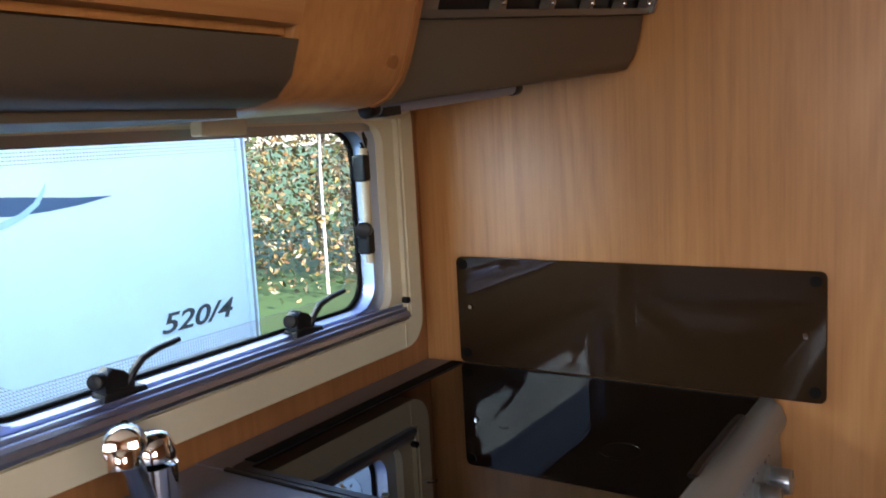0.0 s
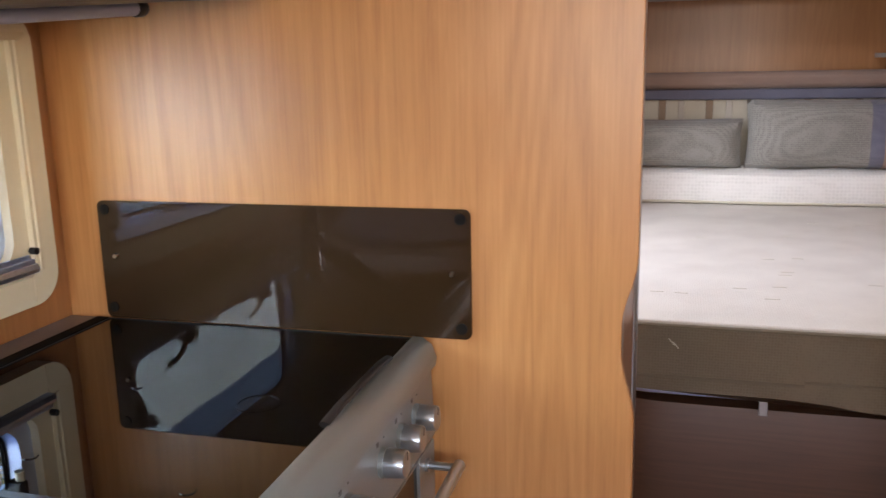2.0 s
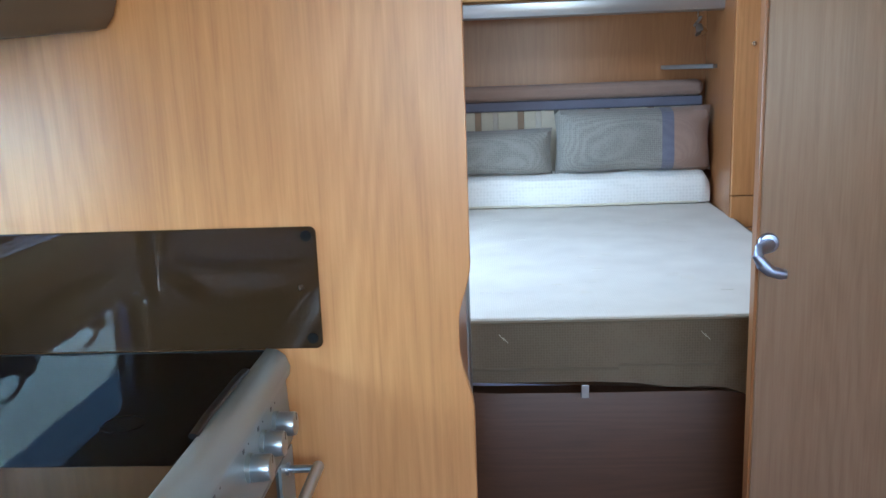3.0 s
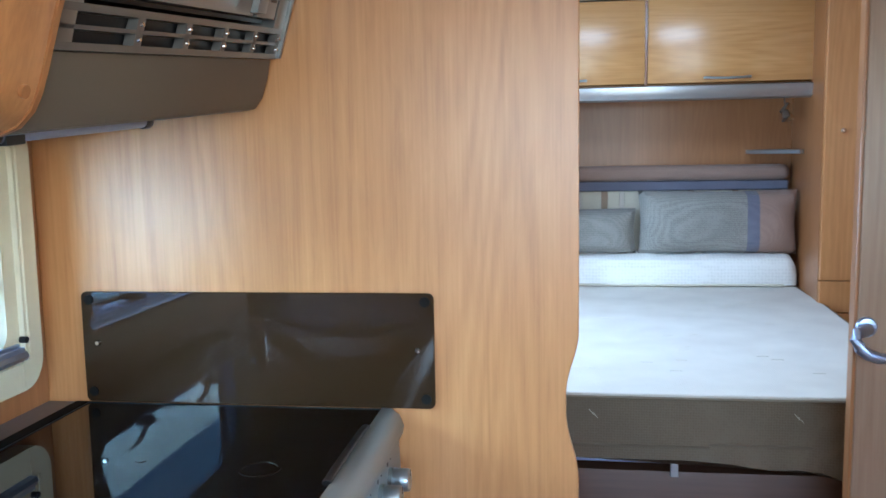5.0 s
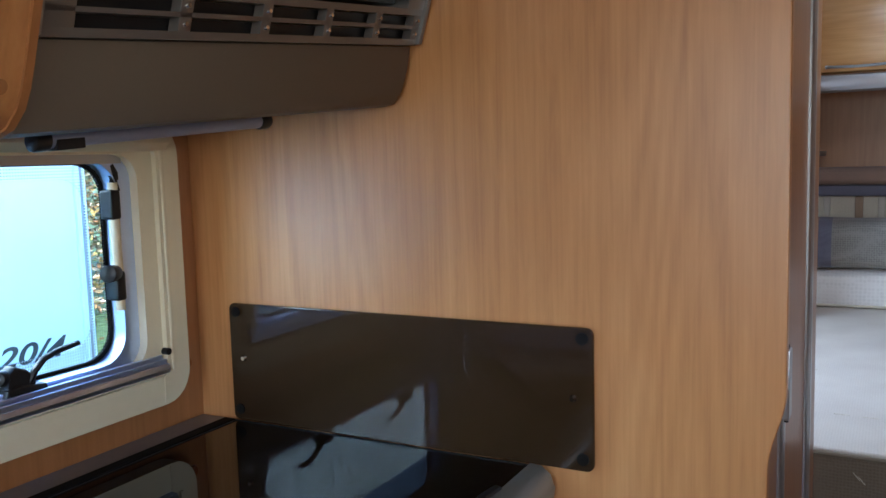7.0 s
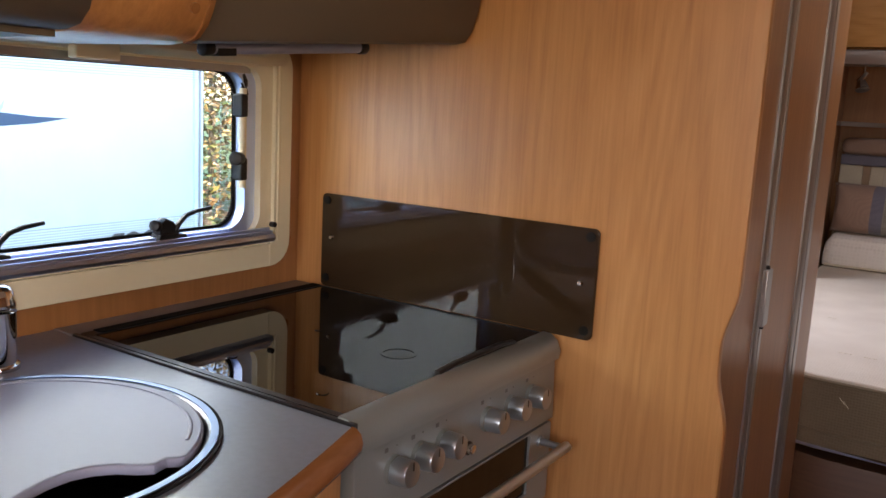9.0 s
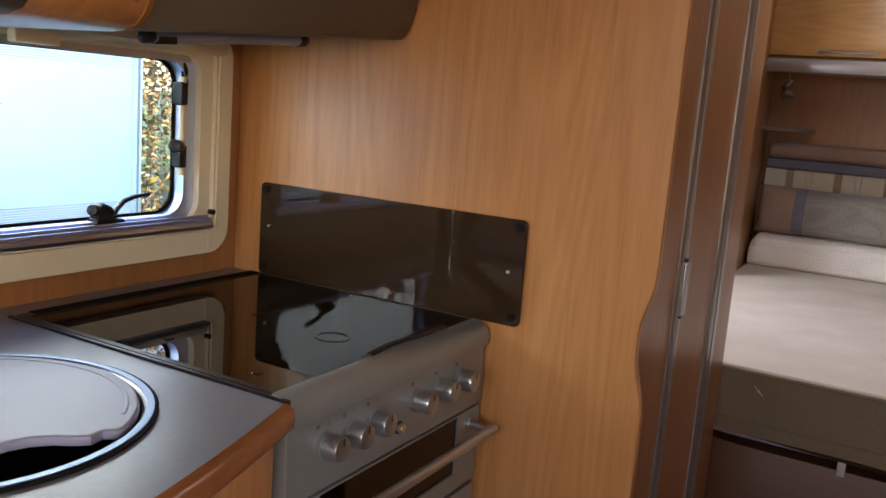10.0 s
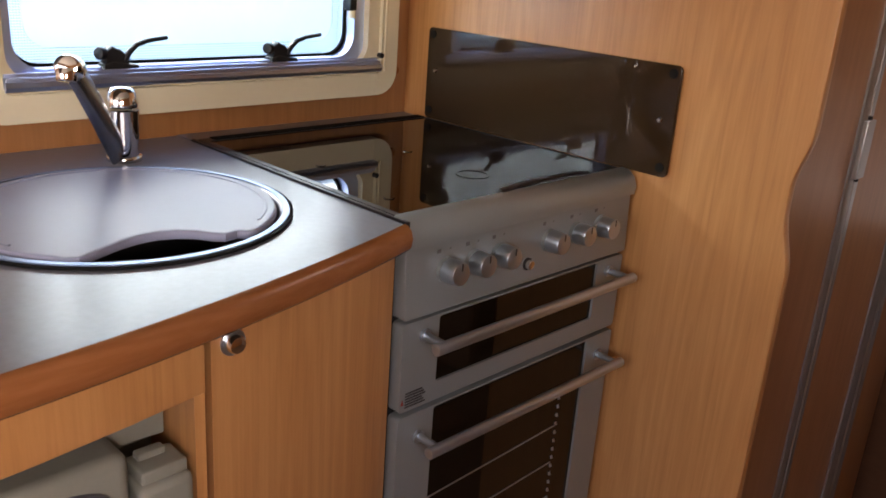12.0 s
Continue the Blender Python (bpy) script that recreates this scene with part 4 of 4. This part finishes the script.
def pillow(x0, x1, side, top=1.092):
    p = thing("pillow", ((x0 + x1) / 2, 2.45, 0.838), "grey woven pillow with slate band and dusky pink end", "pillow", "pillows at the bed head")
    part("cover", cushion(x0, x1, 0.832, top, 2.45, 0.17), PILLOW, p)
    w = x1 - x0
    if side > 0:
        part("band", band_of(cushion(x0, x1, 0.832, top, 2.45, 0.17), x0 + 0.67 * w, x0 + 0.745 * w, 0.002), PILLOW_BLUE, p, "slate blue band")
        part("end", band_of(cushion(x0, x1, 0.832, top, 2.45, 0.17), x0 + 0.745 * w, x1 + 0.1, 0.002), PILLOW_PINK, p, "dusky pink end")
    else:
        part("band", band_of(cushion(x0, x1, 0.832, top, 2.45, 0.17), x0 + 0.255 * w, x0 + 0.33 * w, 0.002), PILLOW_BLUE, p, "slate blue band")
        part("end", band_of(cushion(x0, x1, 0.832, top, 2.45, 0.17), x0 - 0.1, x0 + 0.255 * w, 0.002), PILLOW_PINK, p, "dusky pink end")


pillow(1.118, 1.758, 1)
pillow(0.535, 1.110, -1, 1.020)

head = thing("headboard", (1.140, 2.65, 0.72), "padded headboard with pink roll, blue band and striped panel", "headboard")
part("roll", box(0.515, 1.765, 2.605, 2.695, 1.128, 1.195, 0.028, 5), PILLOW_PINK, head, "dusky pink padded roll")
part("band", box(0.515, 1.765, 2.632, 2.695, 1.085, 1.127, 0.006), PILLOW_BLUE, head, "slate blue band")
xs, i = 0.515, 0
while xs < 1.765:
    w = (0.085, 0.028, 0.05, 0.022)[i % 4]
    part("stripe", box(xs, min(xs + w, 1.765), 2.645, 2.690, 0.705, 1.084, 0.003), (STRIPE_CREAM, STRIPE_TAN, STRIPE_CREAM, MATTRESS)[i % 4], head)
    xs += w + 0.0005
    i += 1


def bed_locker(x0, x1, hx0, hx1):
    k = thing("bed_locker", ((x0 + x1) / 2, 2.48, 1.515), "beech overhead locker with a bowed satin handle", "locker", "lockers above the bed")
    part("carcass", box(x0, x1, 2.30, 2.695, 1.517, 1.85), WOOD, k)
    d = part("door", prism([(2.298, 1.520), (2.268, 1.524), (2.258, 1.60), (2.256, 1.70), (2.262, 1.80), (2.272, 1.845), (2.298, 1.845)], "x", x0 + 0.005, x1 - 0.005, 0.002), WOOD_X, k, "glossy beech door")
    pts = [(hx0 + (hx1 - hx0) * t / 8, 2.246 - 0.010 * math.sin(math.pi * t / 8), 1.540 - 0.004 * math.sin(math.pi * t / 8)) for t in range(9)]
    h = part("handle", sweep(pts, 0.0065, 8, 0.7), STEEL, d, "bowed satin handle")
    for x in (hx0, hx1):
        part("handle_foot", rod((x, 2.268, 1.540), (x, 2.244, 1.540), 0.005, 8), STEEL, h)


bed_locker(1.129, 1.775, 1.350, 1.517)
bed_locker(0.515, 1.127, 0.705, 0.894)
solid("gap_strip", box(1.122, 1.135, 2.292, 2.297, 1.52, 1.845), EDGE_WOOD, "brown strip between the locker doors", "strip", kind="structure")
solid("cornice", prism([(2.29, 1.456), (2.255, 1.462), (2.245, 1.485), (2.250, 1.510), (2.29, 1.516), (2.69, 1.516), (2.69, 1.505), (2.32, 1.50)], "x", 0.515, 1.766, 0.001), STRIP, "satin silver cornice under the bed lockers", "cornice")
solid("light_band", prism([(2.25, 1.853), (2.235, 1.885), (2.22, 1.912), (2.26, 1.916), (2.69, 1.916), (2.69, 1.853)], "x", 0.515, 1.766, 0.001), CREAM, "cream cover strip above the bed lockers", "trim", kind="structure")
solid("shadow_gap", box(0.515, 1.766, 2.26, 2.69, 1.917, 1.9485), STRIP, "grey fillet at the ceiling", "trim", kind="structure")


def spot(x):
    s = thing("reading_lamp", (x, 2.46, 1.44), "small chrome reading spotlight under the cornice", "lamp", "reading lamps")
    part("stem", rod((x, 2.46, 1.500), (x, 2.46, 1.438), 0.005, 10), CHROME, s)
    part("rose", rod((x, 2.46, 1.503), (x, 2.46, 1.496), 0.016, 16), CHROME, s)
    part("arm", rod((x + 0.012, 2.45, 1.443), (x - 0.012, 2.44, 1.405), 0.008, 12, 0.014), CHROME, s)
    part("reflector", rod((x - 0.003, 2.44, 1.412), (x + 0.006, 2.425, 1.378), 0.014, 18, 0.026, 0.002), CHROME, s, "flared chrome reflector")


def bedside_shelf(x0, x1, flip):
    pts = [(x0, 2.695), (x1, 2.695), (x1, 2.40), (x1 - 0.03, 2.38), (x0 + 0.05, 2.52), (x0, 2.58)]
    if flip:
        pts = [(2.28 - x, y) for x, y in pts]
    solid("corner_shelf", prism(pts, "z", 1.240, 1.257, 0.002), STRIP, "small grey corner shelf beside the headboard", "shelf", "corner shelves")


spot(1.698), spot(0.585)
bedside_shelf(1.598, 1.772, False), bedside_shelf(1.598, 1.772, True)


def bed_cabinet(x0, x1, front_y, name_side):
    """Tall cabinet beside the bed with a long door above drawers."""
    c = thing("bedside_wardrobe", ((x0 + x1) / 2, (front_y + 2.69) / 2, 0), "tall beech wardrobe with small drawers beside the bed", "wardrobe", "wardrobes beside the bed")
    outline = [(x0, front_y + 0.020), (x0 + 0.062, 2.695), (x1, 2.695), (x1, front_y + 0.020)] if x0 > 1 else [(x0, front_y + 0.020), (x0, 2.695), (x1 - 0.062, 2.695), (x1, front_y + 0.020)]
    part("carcass", prism(outline, "z", 0.0, 1.948, 0.001), WALL_WOOD, c)
    d = part("door", box(x0 + 0.002, x1 - 0.002, front_y, front_y + 0.018, 0.784, 1.94, 0.002), WOOD, c)
    part("knob", rod((x0 + 0.062 if x0 > 1 else x1 - 0.062, front_y, 1.324), (x0 + 0.062 if x0 > 1 else x1 - 0.062, front_y - 0.012, 1.324), 0.010, 16, 0.008, 0.002), CHROME, d, "satin push-button knob")
    for z0, z1 in ((0.666, 0.780), (0.53, 0.662), (0.30, 0.526), (0.05, 0.296)):
        part("drawer", box(x0 + 0.002, x1 - 0.002, front_y, front_y + 0.018, z0, z1, 0.002), WOOD, c)


bed_cabinet(1.728, 2.24, 2.02, "east")
bed_cabinet(0.004, 0.552, 2.02, "west")

# ---- outside ----
structure("ground", box(-120, 120, -120, 120, -0.50, -0.42), GRASS, "short green lawn", "ground")
van = thing("neighbour_caravan", (-2.35, -2.2, -0.42), "white touring caravan with a blue swoosh parked alongside", "caravan")
part("body", prism(rounded(-6.2, 0.87, -0.02, 2.15, 0.10, 5), "x", -3.4, -1.30, 0.012), VAN_WHITE, van)
part("corner_rail", prism([(-1.308, 0.838), (-1.288, 0.838), (-1.284, 0.846), (-1.284, 0.864), (-1.290, 0.875), (-1.310, 0.878)], "z", 0.06, 2.05), VAN_WHITE, van, "white corner rail")
part("rail_insert", box(-1.2845, -1.281, 0.850, 0.858, 0.06, 2.05), STRIP, van)
part("skirt_rail", box(-1.302, -1.288, -6.1, 0.84, 0.600, 0.625, 0.003), STRIP, van)
part("chassis", box(-3.3, -1.42, -6.0, 0.70, -0.15, -0.02), RUBBER, van)
for y in (-2.4,):
    wheel = part("wheel", rod((-1.62, y, -0.10), (-1.42, y, -0.10), 0.31, 28, None, 0.02), RUBBER, van)
    part("rim", rod((-1.44, y, -0.10), (-1.415, y, -0.10), 0.19, 20), ALU, wheel)
swoosh = [(-0.45, 1.15), (-0.30, 1.135), (-0.15, 1.138), (0.0, 1.148), (0.10, 1.146), (0.20, 1.136), (0.30, 1.126), (0.405, 1.122), (0.30, 1.106), (0.20, 1.098), (0.10, 1.096), (0.0, 1.103), (-0.15, 1.122), (-0.30, 1.13)]
part("swoosh", prism([(y - 0.04, z + 0.02) for y, z in swoosh], "x", -1.3005, -1.2985), VAN_BLUE, van, "slate blue swoosh decal")
tail = [(0.205, 1.172), (0.200, 1.150), (0.180, 1.118), (0.135, 1.088), (0.075, 1.066), (0.0, 1.062), (-0.10, 1.085), (-0.22, 1.115), (-0.10, 1.096), (0.0, 1.083), (0.075, 1.085), (0.125, 1.100), (0.165, 1.124), (0.190, 1.152)]
part("swoosh_tail", prism([(y - 0.04, z + 0.02) for y, z in tail], "x", -1.2985, -1.2965), VAN_PALE, van, "pale blue swoosh tail")
text = bpy.data.curves.new("model_number", "FONT")
text.body, text.size, text.extrude, text.shear, text.offset = "520/4", 0.084, 0.001, 0.30, 0.0012
text.materials.append(INK)
label = new("model_number", text)
label.parent = van
label.matrix_world = Matrix.LocRotScale(Vector((-1.298, 0.478, 0.712)) - van.location, Euler((radians(90), 0, radians(90))), (1.46, 1.0, 1.0))
tagged(label, "dark italic number on the caravan side")


def foliage(name, centre, wide, high, deep, count, size, seed):
    r = random.Random(seed)
    verts, faces = [], []
    for _ in range(count):
        u = r.uniform(-1, 1)
        lump = 0.75 + 0.25 * math.sin(3.1 * u * 3 + seed) * math.cos(7.3 * u)
        p = Vector((u * wide / 2, r.gauss(0, deep / 3), r.random() ** 0.85 * high * lump))
        p = Matrix.Rotation(radians(40), 3, "Z") @ p + Vector(centre)
        t = Euler((r.uniform(0, 6.3), r.uniform(0, 6.3), r.uniform(0, 6.3))).to_matrix()
        s = size * r.uniform(0.5, 1.3)
        k = len(verts)
        for q in ((0, -1, 0), (0.45, -0.1, 0.12), (0, 1, 0), (-0.45, -0.1, 0.12)):
            verts.append(p + t @ (Vector(q) * s))
        faces.append((k, k + 1, k + 2)), faces.append((k, k + 2, k + 3))
    me = bpy.data.meshes.new(name)
    me.from_pydata(verts, [], faces)
    me.materials.append(LEAVES)
    return me


hedge = thing("hedge", (-6.2, 6.9, -0.42), "dense autumn hedge with green and golden leaves", "hedge")
leaves = new("leaves", foliage("leaves", (0, 0, 0), 11, 6.4, 3.0, 95000, 0.046, 3))
leaves.parent = hedge
tagged(leaves, kind="stuff")
part("stem", sweep([(-5.25, 5.75, -0.43), (-5.2, 5.7, 0.9), (-5.1, 5.68, 2.2), (-5.06, 5.62, 3.2)], 0.022, 8, 1.0, 0.5), BIRCH, hedge, "slim pale birch stem")
rng = random.Random(8)
for i in range(9):
    u = -5.6 + 1.4 * i + rng.uniform(-0.3, 0.3)
    foot = Vector((-6.2 + u * math.cos(radians(40)), 6.9 + u * math.sin(radians(40)), -0.43))
    pts = [foot + Vector((rng.uniform(-0.1, 0.1) * z, rng.uniform(-0.1, 0.1) * z, z)) for z in (0, 0.8, 1.8, 2.9, 3.9)]
    part("stem", sweep(pts, 0.06, 8, 1.0, 0.3), BARK, hedge)
